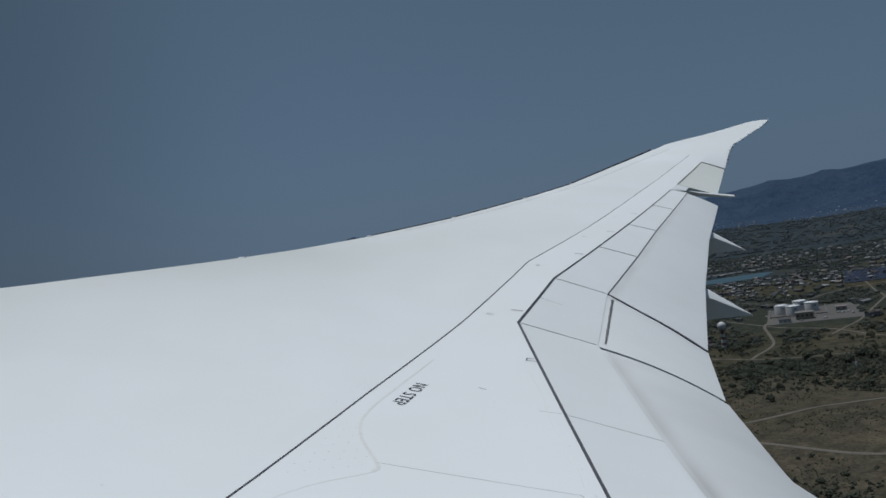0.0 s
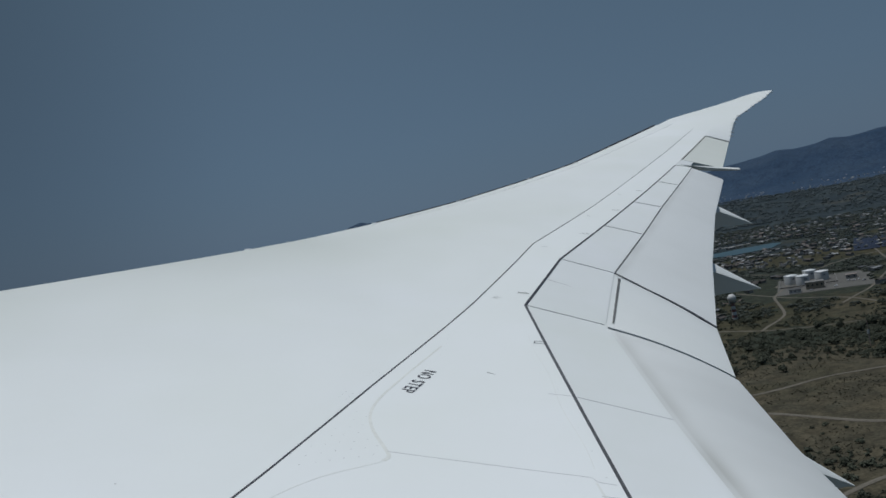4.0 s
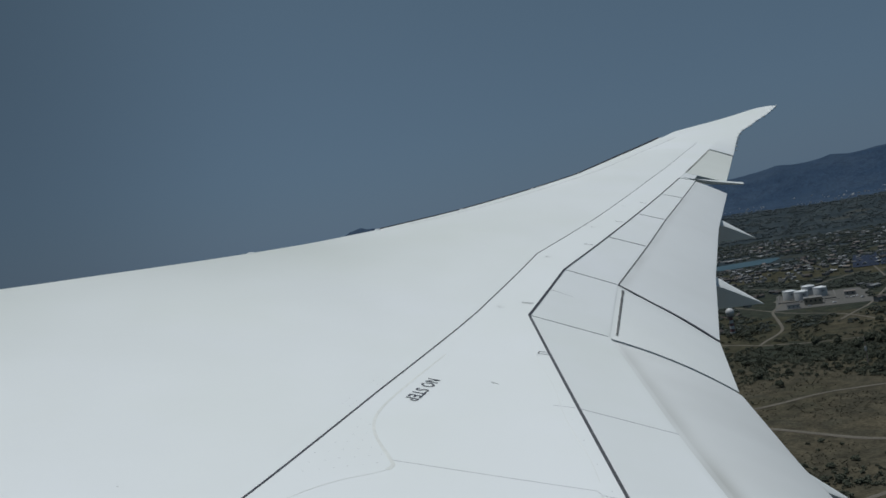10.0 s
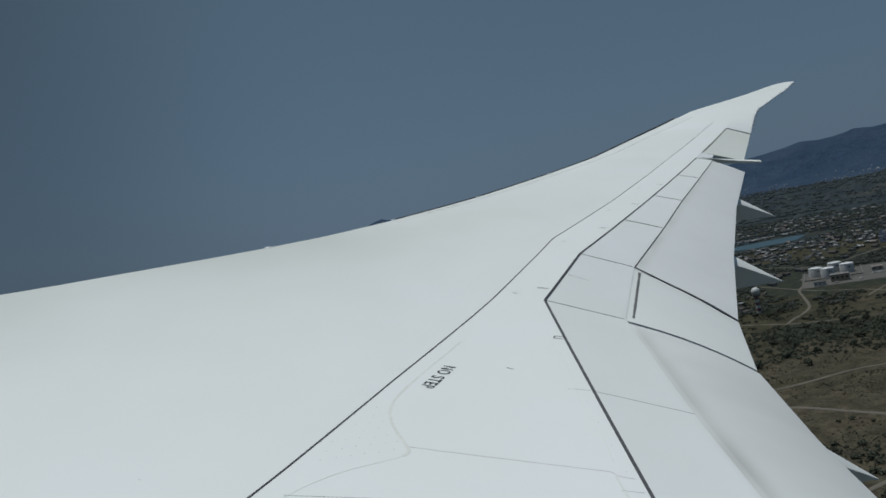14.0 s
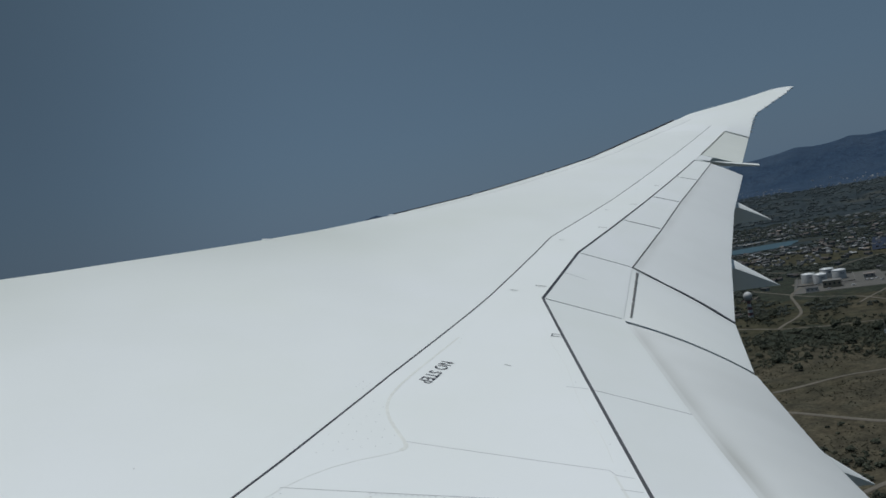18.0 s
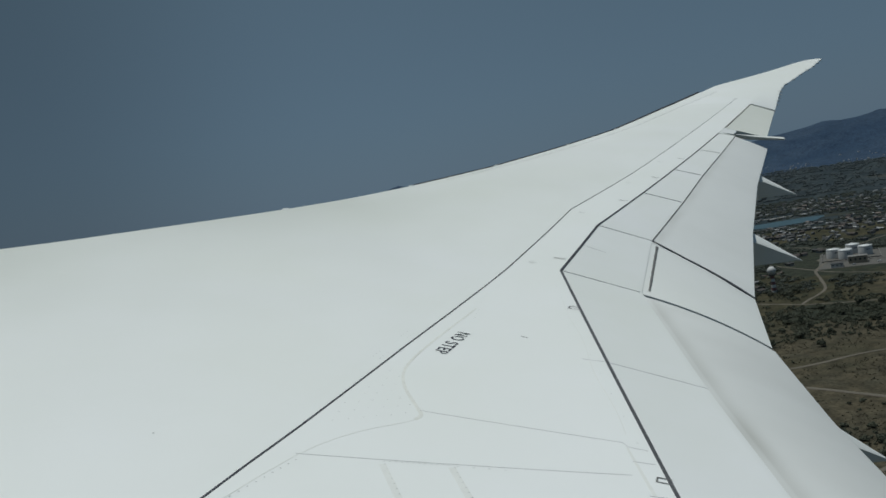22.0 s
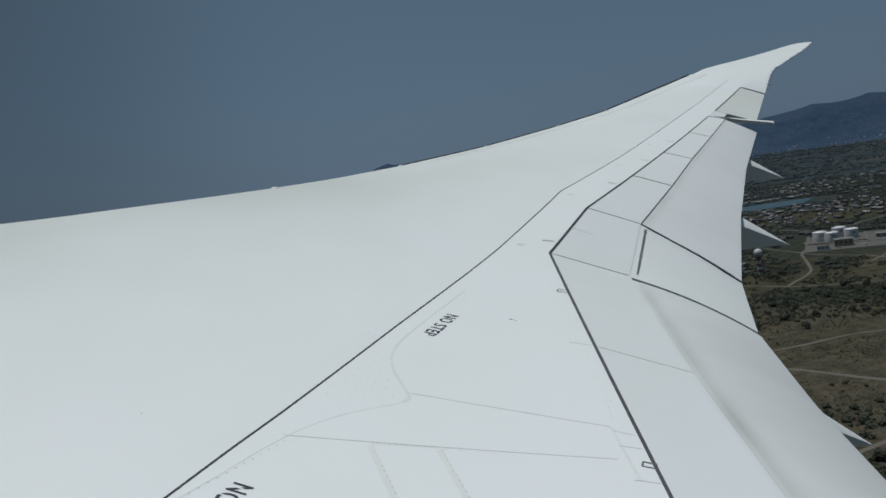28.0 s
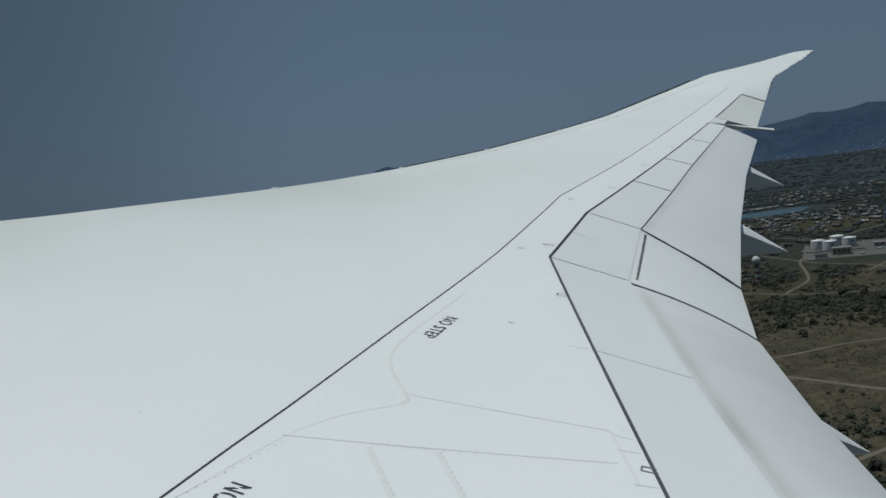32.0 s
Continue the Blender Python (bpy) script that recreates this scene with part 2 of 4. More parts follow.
def tube(bm, a, b, r, n=6):
    a, b = Vector(a), Vector(b)
    q = (b - a).to_track_quat("Z", "Y")
    ring = [q @ Vector((r * math.cos(2 * math.pi * i / n), r * math.sin(2 * math.pi * i / n), 0)) for i in range(n)]
    va, vb = [bm.verts.new(a + k) for k in ring], [bm.verts.new(b + k) for k in ring]
    for i in range(n):
        bm.faces.new((va[i], va[(i + 1) % n], vb[(i + 1) % n], vb[i]))
    bm.faces.new(va[::-1])
    bm.faces.new(vb)


def tab(y, ys, xs):
    return float(np.interp(y, ys, xs))


# ---- the wing: planform and surface (aft, outboard, up) ----
def z_ref(y):
    return -1.9 + 0.1195 * y + 0.003 * y * y


def x_hinge(y):
    return tab(y, (0, 7.857, 9.675, 16.49, 30), (1.0, 1.222, 1.913, 5.53, 12.72))


def x_lead(y):
    if y < 22.4:
        return -8.71 + 0.70 * y
    return tab(y, (22.4, 23.23, 23.83, 24.44, 25.82, 26.82, 27.5, 27.86), (7.03, 7.73, 8.29, 8.90, 10.23, 11.15, 11.81, 12.38))


def x_spar(y):
    return tab(y, (1.5, 3.417, 3.855, 4.313, 5.707, 7.265, 10.367, 12.70, 16.265, 21.34), (-1.71, -0.991, -0.827, -0.644, -0.11, 0.516, 1.732, 3.016, 4.898, 7.642))


def x_trail(y):
    return tab(y, (1, 5, 6, 7.2, 9.1, 11.3, 13.8, 16.4, 17.08, 20.13, 20.9, 22.05, 23.08, 23.97, 25.0, 26.29, 27.64, 27.86),
               (2.74, 2.80, 2.83, 2.88, 3.44, 4.24, 5.245, 6.41, 6.67, 8.03, 8.39, 8.92, 9.45, 10.05, 10.71, 11.60, 12.44, 12.60))


def drop_trail(y):
    return tab(y, (1, 5, 6, 7.2, 9.1, 11.3, 13.8, 16.4, 17.08, 20.13, 21.2, 22.5), (0.66, 0.65, 0.62, 0.52, 0.66, 0.52, 0.39, 0.30, 0.21, 0.164, 0.06, 0.0))


def spoiler_chord(y):
    return tab(y, (1, 5.5, 7.86, 9.7, 11.5, 13.1, 16.5), (0.60, 0.64, 0.73, 0.60, 0.52, 0.43, 0.32))


def spoiler_slope(y):
    return tab(y, (1, 9.7, 13, 16.5), (0.27, 0.31, 0.23, 0.16))


def slat_chord(y):
    return tab(y, (1.5, 8, 12, 15, 18, 22.4, 24), (0.25, 0.22, 0.26, 0.40, 0.50, 0.52, 0.1))


def twist(y):
    return tab(y, (1.5, 7.52, 8.33, 10.04, 10.88, 12.04, 13.92, 16.05, 17.85, 19.79, 22.4, 23), (0.84, 0.312, 0.245, 0.09, 0.02, -0.05, -0.13, -0.175, -0.20, -0.145, -0.06, 0.0))


def z_top(x, y):
    """Upper surface ahead of the hinge line."""
    h = x_hinge(y)
    c = max(h - x_lead(y), 0.05)
    q = max((h - x) / c, 0.0)
    fade = tab(y, (20, 23), (1, 0))
    return z_ref(y) + fade * c * (0.07 * q - 0.045 * q * q) + twist(y) * q * q


def z_spoiler(x, y):
    return z_ref(y) - spoiler_slope(y) * max(x - x_hinge(y), 0)


def z_flap(x, y):
    d, ds = x - x_hinge(y), spoiler_chord(y)
    dt = x_trail(y) - x_hinge(y)
    at = spoiler_slope(y) * ds
    k = (d - ds) / max(dt - ds, 0.05)
    if k < 0:
        return z_ref(y) - spoiler_slope(y) * d - 0.006
    start = tab(y, (7.9, 9.6), (0.52, 0.85))
    return z_ref(y) - at - (drop_trail(y) - at) * k * (start + (1 - start) * k) - 0.006


def z_aileron(x, y):
    dt = max(x_trail(y) - x_hinge(y), 0.05)
    return z_ref(y) - drop_trail(y) * max((x - x_hinge(y)) / dt, 0)


def z_tip(x, y):
    return z_top(x, y) if x < x_hinge(y) else z_aileron(x, y)


def patch(front, back, zf, ns, nt, th=0.012, gap=0.006, side=None):
    """A panel between two edges given as functions of 0..1 that return (x, y), laid on the surface zf, with its own thickness."""
    bm = bmesh.new()
    f0, f1, b0 = Vector(front(0)), Vector(front(1)), Vector(back(0))
    es = gap / 2 / max((f1 - f0).length, 0.1)
    et = gap / 2 / max((b0 - f0).length, 0.1)
    top, low = [], []
    for i in range(ns + 1):
        s = es + (1 - 2 * es) * i / ns
        a, b = Vector(front(s)), Vector(back(s))
        rt, rl = [], []
        for j in range(nt + 1):
            t = et + (1 - 2 * et) * j / nt
            p = a.lerp(b, t)
            z = zf(p.x, p.y)
            k = th(t) if callable(th) else th
            edge = min(i, ns - i, j, nt - j) == 0
            rt.append(bm.verts.new((p.x, p.y, z - (0.0015 if edge and gap > 0.003 else 0))))
            rl.append(bm.verts.new((p.x, p.y, z - k)))
        top.append(rt)
        low.append(rl)
    for i in range(ns):
        for j in range(nt):
            bm.faces.new((top[i][j], top[i][j + 1], top[i + 1][j + 1], top[i + 1][j]))
            bm.faces.new((low[i][j], low[i + 1][j], low[i + 1][j + 1], low[i][j + 1]))
    for j in range(nt):
        bm.faces.new((top[0][j], low[0][j], low[0][j + 1], top[0][j + 1]))
        bm.faces.new((top[ns][j + 1], low[ns][j + 1], low[ns][j], top[ns][j]))
    for i in range(ns):
        bm.faces.new((top[i + 1][0], low[i + 1][0], low[i][0], top[i][0]))
        bm.faces.new((top[i][nt], low[i][nt], low[i + 1][nt], top[i + 1][nt]))
    return bm


def between(xf, y0, y1):
    """An edge that follows the plan line xf from y0 to y1."""
    return lambda s: (xf(y0 + (y1 - y0) * s), y0 + (y1 - y0) * s)


def straight(a, b):
    return lambda s: (a[0] + (b[0] - a[0]) * s, a[1] + (b[1] - a[1]) * s)


def ribbon(points, width, zf, lift=0.002, step=0.12, ragged=0.0, rounds=0):
    """A thin raised strip along a plan line; width may run from one value to another."""
    bm = bmesh.new()
    w0, w1 = width if isinstance(width, tuple) else (width, width)
    pts = []
    for _ in range(rounds):
        cut = [points[0]]
        for a, b in zip(points, points[1:]):
            a, b = Vector(a), Vector(b)
            cut += [a.lerp(b, 0.25), a.lerp(b, 0.75)]
        points = cut + [points[-1]]
    for a, b in zip(points, points[1:]):
        a, b = Vector(a), Vector(b)
        n = max(1, int((b - a).length / step))
        pts += [a.lerp(b, i / n) for i in range(n)]
    pts.append(Vector(points[-1]))
    rows = []
    for i, p in enumerate(pts):
        d = (pts[min(i + 1, len(pts) - 1)] - pts[max(i - 1, 0)]).normalized()
        side = Vector((-d.y, d.x)) * (w0 + (w1 - w0) * i / max(len(pts) - 1, 1)) / 2
        if ragged:
            side *= 1 + random.uniform(-ragged, ragged)
        row = []
        for k in (-1, 1):
            q = p + side * k
            z = zf(q.x, q.y) + lift
            row += [bm.verts.new((q.x, q.y, z - 0.01)), bm.verts.new((q.x, q.y, z))]
        rows.append(row)
    for a, b in zip(rows, rows[1:]):
        for i, j in ((0, 1), (1, 3), (3, 2)):
            bm.faces.new((a[i], a[j], b[j], b[i]))
    return bm


wing = thing("aircraft_wing", AIR, "white painted airliner wing with raked tip and lowered flaps", "aircraft wing")

Y_ROOT, Y_TIP = 1.6, 20.2
x_slat = lambda y: x_lead(y) + slat_chord(y)


def shade_skin(ob):
    """Shade painted in behind the leading edge, fading aft, with faint yellowish film patches."""
    at = ob.data.color_attributes.new("grime_shade", "FLOAT_COLOR", "POINT")
    vals = []
    for v in ob.data.vertices:
        x, y, _ = v.co
        d = max(x - x_lead(y), 0)
        k = math.exp(-(d / 2.3) ** 1.4) * tab(y, (2, 7, 10, 14, 20), (0.95, 0.92, 0.74, 0.42, 0.2))
        k *= 0.85 + 0.5 * noise.noise(Vector((x * 0.5, y * 0.35, 2)))
        k += 0.10 * max(noise.noise(Vector((x * 0.9 + 4, y * 0.7, 6))), 0) + 0.05 * noise.noise(Vector((x * 2.3, y * 0.9, 11)))
        vals += [min(max(k, 0), 1)] * 3 + [1]
    at.data.foreach_set("color", vals)
    return ob


shade_skin(part("main_skin", patch(between(x_slat, Y_ROOT, Y_TIP), between(x_spar, Y_ROOT, Y_TIP), z_top, 90, 36, 0.02, 0.0), SKINW, wing))


def slat(y0, y1, w=None):
    """A leading edge piece: upper face, rounded nose and lower face."""
    bm = bmesh.new()
    rows, n = [], max(6, int((y1 - y0) / 0.25))
    for i in range(n + 1):
        y = y0 + 0.0015 + (y1 - y0 - 0.003) * i / n
        le, ch = x_lead(y), (slat_chord(y) if w is None else w(y))
        r = tab(y, (1, 10, 22, 27.86), (0.20, 0.13, 0.06, 0.012))
        z = z_top(le + r, y)
        prof = [(le + r + (ch - tab(y, (11, 13), (0.0005, 0.006)) - r) * (1 - k / 5), None) for k in range(5)]
        prof += [(le + r - r * math.sin(a), z - r + r * math.cos(a)) for a in [math.pi * k / 8 for k in range(9)]]
        prof += [(le + ch, z - 2.2 * r)]
        rows.append([bm.verts.new((x, y, z_top(x, y) if h is None else h)) for x, h in prof])
    for a, b in zip(rows, rows[1:]):
        for j in range(len(a) - 1):
            bm.faces.new((a[j], a[j + 1], b[j + 1], b[j]))
        bm.faces.new((a[-1], a[0], b[0], b[-1]))
    bm.faces.new(rows[0])
    bm.faces.new(rows[-1][::-1])
    return bm


SLATS = (1.6, 5.2, 7.6, 10.04, 12.04, 13.92, 16.05, 17.85, 20.1, 22.4)
for a, b in zip(SLATS, SLATS[1:]):
    piece = shade_skin(part("slat", slat(a, b), SKINW, wing))
    if a not in SLATS[3:8]:
        continue
    bm = bmesh.new()
    x, z = x_lead(a) + 0.16, z_top(x_lead(a) + 0.16, a)
    box(bm, x - 0.07, x + 0.01, a - 0.03, a + 0.03, z - 0.02, z + 0.011)
    bmesh.ops.bevel(bm, geom=bm.edges[:], offset=0.008, segments=1, affect="EDGES")
    part("joint_cover", bm, WHITE, piece)

# skin panels between the rear spar and the hinge line
part("aft_panel", patch(straight((x_spar(Y_ROOT), Y_ROOT), (x_spar(4.07), 4.07)), straight((x_hinge(Y_ROOT), Y_ROOT), (x_hinge(3.99), 3.99)), z_top, 16, 12, gap=0.0), WHITE, wing)
part("aft_panel", patch(between(x_spar, 4.07, 4.84), straight((x_hinge(3.99), 3.99), (x_hinge(4.27), 4.27)), z_top, 6, 12, gap=0.0), WHITE, wing)
part("aft_panel", patch(between(x_spar, 4.84, 7.857), between(x_hinge, 4.27, 7.857), z_top, 16, 12, gap=0.0), WHITE, wing)
part("aft_panel", patch(between(x_spar, 7.857, 10.37), between(x_hinge, 7.857, 9.675), z_top, 12, 8, gap=0.0), WHITE, wing)
part("aft_panel", patch(between(x_spar, 10.37, Y_TIP), between(x_hinge, 9.675, Y_TIP), z_top, 40, 6, gap=0.0), WHITE, wing)

# outer wing with the raked tip
tip_front = lambda y: x_slat(y) if y < 22.4 else x_lead(y) + 0.03
part("wing_tip", patch(between(tip_front, Y_TIP, 22.4), between(x_trail, Y_TIP, 22.4), z_tip, 12, 16, lambda t: 0.10 * (1 - t) + 0.008, 0.0), WHITE, wing)
part("raked_tip", patch(between(tip_front, 22.4, 27.86), between(x_trail, 22.4, 27.86), z_tip, 40, 12, lambda t: 0.07 * (1 - t) + 0.008, 0.0), WHITE, wing)
part("raked_tip_edge", slat(22.4, 27.84, lambda y: 0.05), GREYW, wing)

# lower skin closes the wing
lower = lambda x, y: z_top(min(x, x_hinge(y)), y) - tab(y, (1.5, 8, 20, 22.4), (1.35, 0.62, 0.26, 0.14)) * (0.35 + 0.65 * math.sin(math.pi * min(max((x - x_lead(y)) / (x_hinge(y) + 0.3 - x_lead(y)), 0.06), 0.94)))
part("lower_skin", patch(between(lambda y: x_lead(y) + 0.12, Y_ROOT, 22.3), between(x_hinge, Y_ROOT, 22.3), lower, 50, 14, 0.02, 0.0), GREYW, wing)
part("rear_spar_web", ribbon([(x_hinge(y) - 0.05, y) for y in np.linspace(1.7, 20, 40)], 0.04, lambda x, y: z_top(x, y) - 0.03), SEAL, wing)

def soil_and_shade(ob, share=1.0):
    """Airborne dirt that gathers along the joint between spoiler and flap, worn in patches, plus shade painted over the
    flap.
    """
    me = ob.data
    at = me.color_attributes.new("grime_shade", "FLOAT_COLOR", "POINT")
    vals = []
    for v in me.vertices:
        x, y, _ = v.co
        d = x - x_hinge(y) - spoiler_chord(y) - 0.02
        wide = tab(y, (2, 6, 7.8, 10, 16), (0.095, 0.085, 0.07, 0.06, 0.04)) * (1 + 0.35 * noise.noise(Vector((0, y * 2.1, 5))))
        k = share * math.exp(-(max(-0.015 - d, 0) / 0.03 + max(d - 0.02, 0) / wide) ** 2) * (0.64 + 0.5 * noise.noise(Vector((x * 3.0, y * 1.9, 0))))
        k *= tab(y, (2, 5, 7.6, 8.2, 9.6, 10, 13, 17), (1.0, 0.8, 0.6, 0.3, 0.3, 0.5, 0.35, 0.2))
        # streaky film along the airflow, deepened to paint the tilted flap's shade
        k += share * tab(y, (7.5, 8.5, 16), (1.0, 0.25, 0.1)) * (0.0 if d < 0.02 else 0.24 + 0.10 * noise.noise(Vector((x * 0.6, y * 2.2, 9))))
        vals += [min(max(k, 0), 1)] * 3 + [1]
    at.data.foreach_set("color", vals)
    return ob


# spoilers
SPOIL = ((1.6, 3.2), (3.2, 5.54), (5.54, 7.857), (7.857, 9.675), (9.675, 11.456), (11.456, 13.088), (13.088, 14.8), (14.8, 16.46))
x_spoil_end = lambda y: x_hinge(y) + spoiler_chord(y)
for a, b in SPOIL:
    soil_and_shade(part("spoiler", patch(between(x_hinge, a, b), between(x_spoil_end, a, b), z_spoiler, 14, 12, lambda t: 0.045 * (1 - t) + 0.003, 0.008 if a > 7 else 0.003), SPOILW, wing), 0.3)

# flaps, flaperon and aileron
flap_front = lambda y: x_hinge(y) + spoiler_chord(y) - 0.12
wedge = lambda t: 0.20 * (1 - t) ** 1.2 + 0.012
soil_and_shade(part("inboard_flap", patch(between(flap_front, 1.6, 7.84), between(x_trail, 1.6, 7.15), z_flap, 90, 60, wedge, 0.004), FLAPW, wing))
flaperon = part("flaperon", patch(between(lambda y: flap_front(y) + 0.05, 7.875, 9.66), between(x_trail, 7.22, 9.01), z_flap, 20, 20, wedge, 0.012), GREYW, wing)
soil_and_shade(part("outboard_flap", patch(between(flap_front, 9.685, 16.40), between(x_trail, 9.06, 16.42), z_flap, 70, 40, wedge, 0.004), FLAPW, wing))
part("flap_end_panel", patch(between(x_hinge, 16.47, 17.09), between(lambda y: x_hinge(y) + 0.24, 16.47, 17.09), z_aileron, 4, 4, 0.02, 0.004), WHITE, wing)
part("aileron", patch(between(lambda y: x_hinge(y) + 0.012, 17.1, 20.1), between(x_trail, 17.1, 20.1), z_aileron, 20, 8, lambda t: 0.10 * (1 - t) + 0.01, 0.02), AILERON, wing)

# dark rubber seals in the joints
part("seal", ribbon([(x_spar(y), y) for y in np.linspace(1.7, 10.37, 60)], (0.012, 0.012), z_top), SEAL, wing)
part("seal", ribbon([(x_spar(y), y) for y in np.linspace(10.37, 21.1, 60)], (0.011, 0.007), z_top), SEAL, wing)
part("seal", ribbon([(x_hinge(y), y) for y in np.linspace(1.7, 7.857, 40)], (0.017, 0.024), z_top), HINGE, wing)
part("seal", ribbon([(x_hinge(7.857), 7.857), (x_hinge(9.675), 9.675)], 0.023, z_top), SEAL, wing)
part("seal", ribbon([(x_hinge(y), y) for y in np.linspace(9.675, 16.47, 40)], (0.020, 0.016), z_top), SEAL, wing)
part("seal", ribbon([(x_hinge(y), y) for y in np.linspace(17.1, 20.1, 20)], 0.022, z_top, 0.004), PALEGAP, wing)
part("seal", ribbon([(x_spoil_end(y), y) for y in np.linspace(9.7, 16.42, 40)], (0.009, 0.007), z_spoiler), GREYGAP, wing)
part("flaperon_seal", ribbon([(x_spoil_end(7.95) + 0.06, 7.95), (x_spoil_end(9.5) + 0.06, 9.5)], (0.015, 0.020), z_flap, 0.010, 0.02, 0.5), GREYGAP, flaperon)
# dark strip laid on top to paint the shadowed gap beside the flaperon
part("seal", ribbon([(x_spoil_end(9.675), 9.675), (2.80, 9.42), (3.10, 9.24), (x_trail(9.045), 9.045)], (0.020, 0.062), z_flap, 0.010, 0.06), SEAL, wing)
for y, w in ((7.857, 0.012), (9.675, 0.009), (11.456, 0.016), (13.088, 0.015), (14.8, 0.012)):
    part("seal", ribbon([(x_hinge(y), y), (x_spoil_end(y) - 0.02, y)], w, z_spoiler), SEAL, wing)
part("seal", ribbon([(x_hinge(16.46), 16.46), (x_spoil_end(16.46), 16.46)], 0.018, z_spoiler), SEAL, wing)
part("slat_seal", ribbon([(x_slat(y), y) for y in np.linspace(12.5, 22.3, 60)], 0.014, z_top), FASTENER, wing)
part("flap_end_seal", ribbon([(x_hinge(20.12) + 0.03, 20.12), (x_trail(20.12), 20.12)], (0.02, 0.085), z_aileron), GREYGAP, wing)

bm = bmesh.new()
nose = lambda y: tab(y, (1, 10, 22, 27.86), (0.20, 0.13, 0.06, 0.012))
edge = [(x_lead(y) + 0.45 * nose(y), y, z_top(x_lead(y) + nose(y), y) - 0.165 * nose(y) + 0.004) for y in np.linspace(12.2, 22.35, 50)]
for a, b in zip(edge, edge[1:]):
    tube(bm, a, b, tab(a[1], (17, 20.5), (0.019, 0.032)), 6)
part("slat_nose_strip", bm, SEAL, wing, "thin dark strip along the leading edge")

# thin sealant lines and smudges
part("sealant_line", ribbon([(0.383, 6.58), (0.037, 5.76), (-0.104, 5.37), (-0.14, 5.144), (-0.122, 4.927), (-0.037, 4.63), (-0.025, 4.56), (-0.06, 4.51)], (0.012, 0.026), z_top, 0.001, 0.06, 0.0, 3), SEALANT, wing)
part("sealant_line", ribbon([(-0.06, 4.51), (-0.09, 4.48), (-0.366, 4.317), (-0.61, 4.04), (-0.906, 3.475), (-1.25, 2.9)], (0.004, 0.007), z_top, 0.001, 0.06, 0.0, 3), FAINT, wing)
part("sealant_line", ribbon([(1.0, 5.585), (x_hinge(5.55) - 0.02, 5.55)], 0.004, z_top, 0.001), SEAM, wing)
part("scratch", ribbon([(0.655, 5.99), (0.675, 5.968), (0.70, 5.957)], (0.010, 0.005), z_top, 0.001, 0.02), GREYGAP, wing)
part("panel_seam", ribbon([(-0.037, 4.631), (0.986, 4.351), (1.0, 4.30), (1.09, 4.265)], 0.0022, z_top, 0.0012), SEAM, wing)
part("panel_seam", ribbon([(-0.61, 4.041), (0.953, 3.996)], 0.0024, z_top, 0.0012), SEAM, wing)
part("panel_seam", ribbon([(x_hinge(5.54), 5.54), (x_spoil_end(5.54), 5.54)], 0.008, z_spoiler, 0.0012), SEAM, wing)
part("panel_seam", ribbon([(x_hinge(8.8) + 0.02, 8.8), (x_hinge(8.8) + 0.24, 8.77)], (0.008, 0.003), z_spoiler, 0.0012), SEAM, wing)
part("panel_seam", ribbon([(0.985, 4.14), (1.09, 4.115)], 0.003, z_top, 0.0012), SEAM, wing)
for a, b in (((-0.195, 3.985), (-0.01, 3.30)), ((0.125, 3.985), (0.29, 3.30))):
    part("sealant_line", ribbon([(a[0] - 0.012, a[1]), (b[0] - 0.012, b[1])], 0.034, z_top, 0.0008, 0.1), FAINT, wing)
part("panel_seam", ribbon([(x_hinge(y) - 0.105 - 0.012 * math.sin(y * 5), y) for y in np.linspace(4.45, 6.9, 30)], 0.004, z_top, 0.0008, 0.1), FAINT, wing)
part("panel_seam", ribbon([(0.98, 3.80), (1.09, 3.78)], 0.003, z_top, 0.0012), SEAM, wing)
part("sealant_line", ribbon([(0.995, 4.29), (1.0, 4.05), (1.005, 3.80)], (0.012, 0.02), z_top, 0.0008, 0.1), FAINT, wing)


# stencilled warnings
BRIDGES = (0.085, 0.255, 0.955)


def stencil(name, at, along, length, cap):
    cu = bpy.data.curves.new(name, "FONT")
    cu.body = "NO STEP"
    cu.size = 1.0
    cu.offset = 0.012
    cu.space_character = 1.12
    tmp = new(name, cu)
    me = bpy.data.meshes.new_from_object(tmp.evaluated_get(bpy.context.evaluated_depsgraph_get()))
    bpy.data.objects.remove(tmp)
    wide = max(v.co.x for v in me.vertices)
    high = max(v.co.y for v in me.vertices)
    v = Vector(along).normalized()
    up = Vector((-v.y, v.x))
    bm = bmesh.new()
    bm.from_mesh(me)
    # paint bridges of the stencil plate: narrow gaps across the letters
    for share in BRIDGES:
        for side in (-0.011, 0.011):
            bmesh.ops.bisect_plane(bm, geom=bm.verts[:] + bm.edges[:] + bm.faces[:], plane_co=(share * wide + side * wide, 0, 0), plane_no=(1, 0, 0))
    gaps = [f for f in bm.faces if any(abs(f.calc_center_median().x - share * wide) < 0.011 * wide for share in BRIDGES)]
    bmesh.ops.delete(bm, geom=gaps, context="FACES")
    for k in bm.verts:
        p = Vector(at) + v * (k.co.x / wide * length) + up * (k.co.y / high * cap)
        k.co = (p.x, p.y, z_top(p.x, p.y) + 0.0022)
    part(name, bm, LETTER, wing, "black stencilled NO STEP lettering", smooth=False)


stencil("warning_lettering", (0.230, 6.012), (-0.172, -0.418), 0.475, 0.088)
stencil("warning_lettering", (-0.745, 3.585), (-0.172, -0.416), 0.45, 0.095)


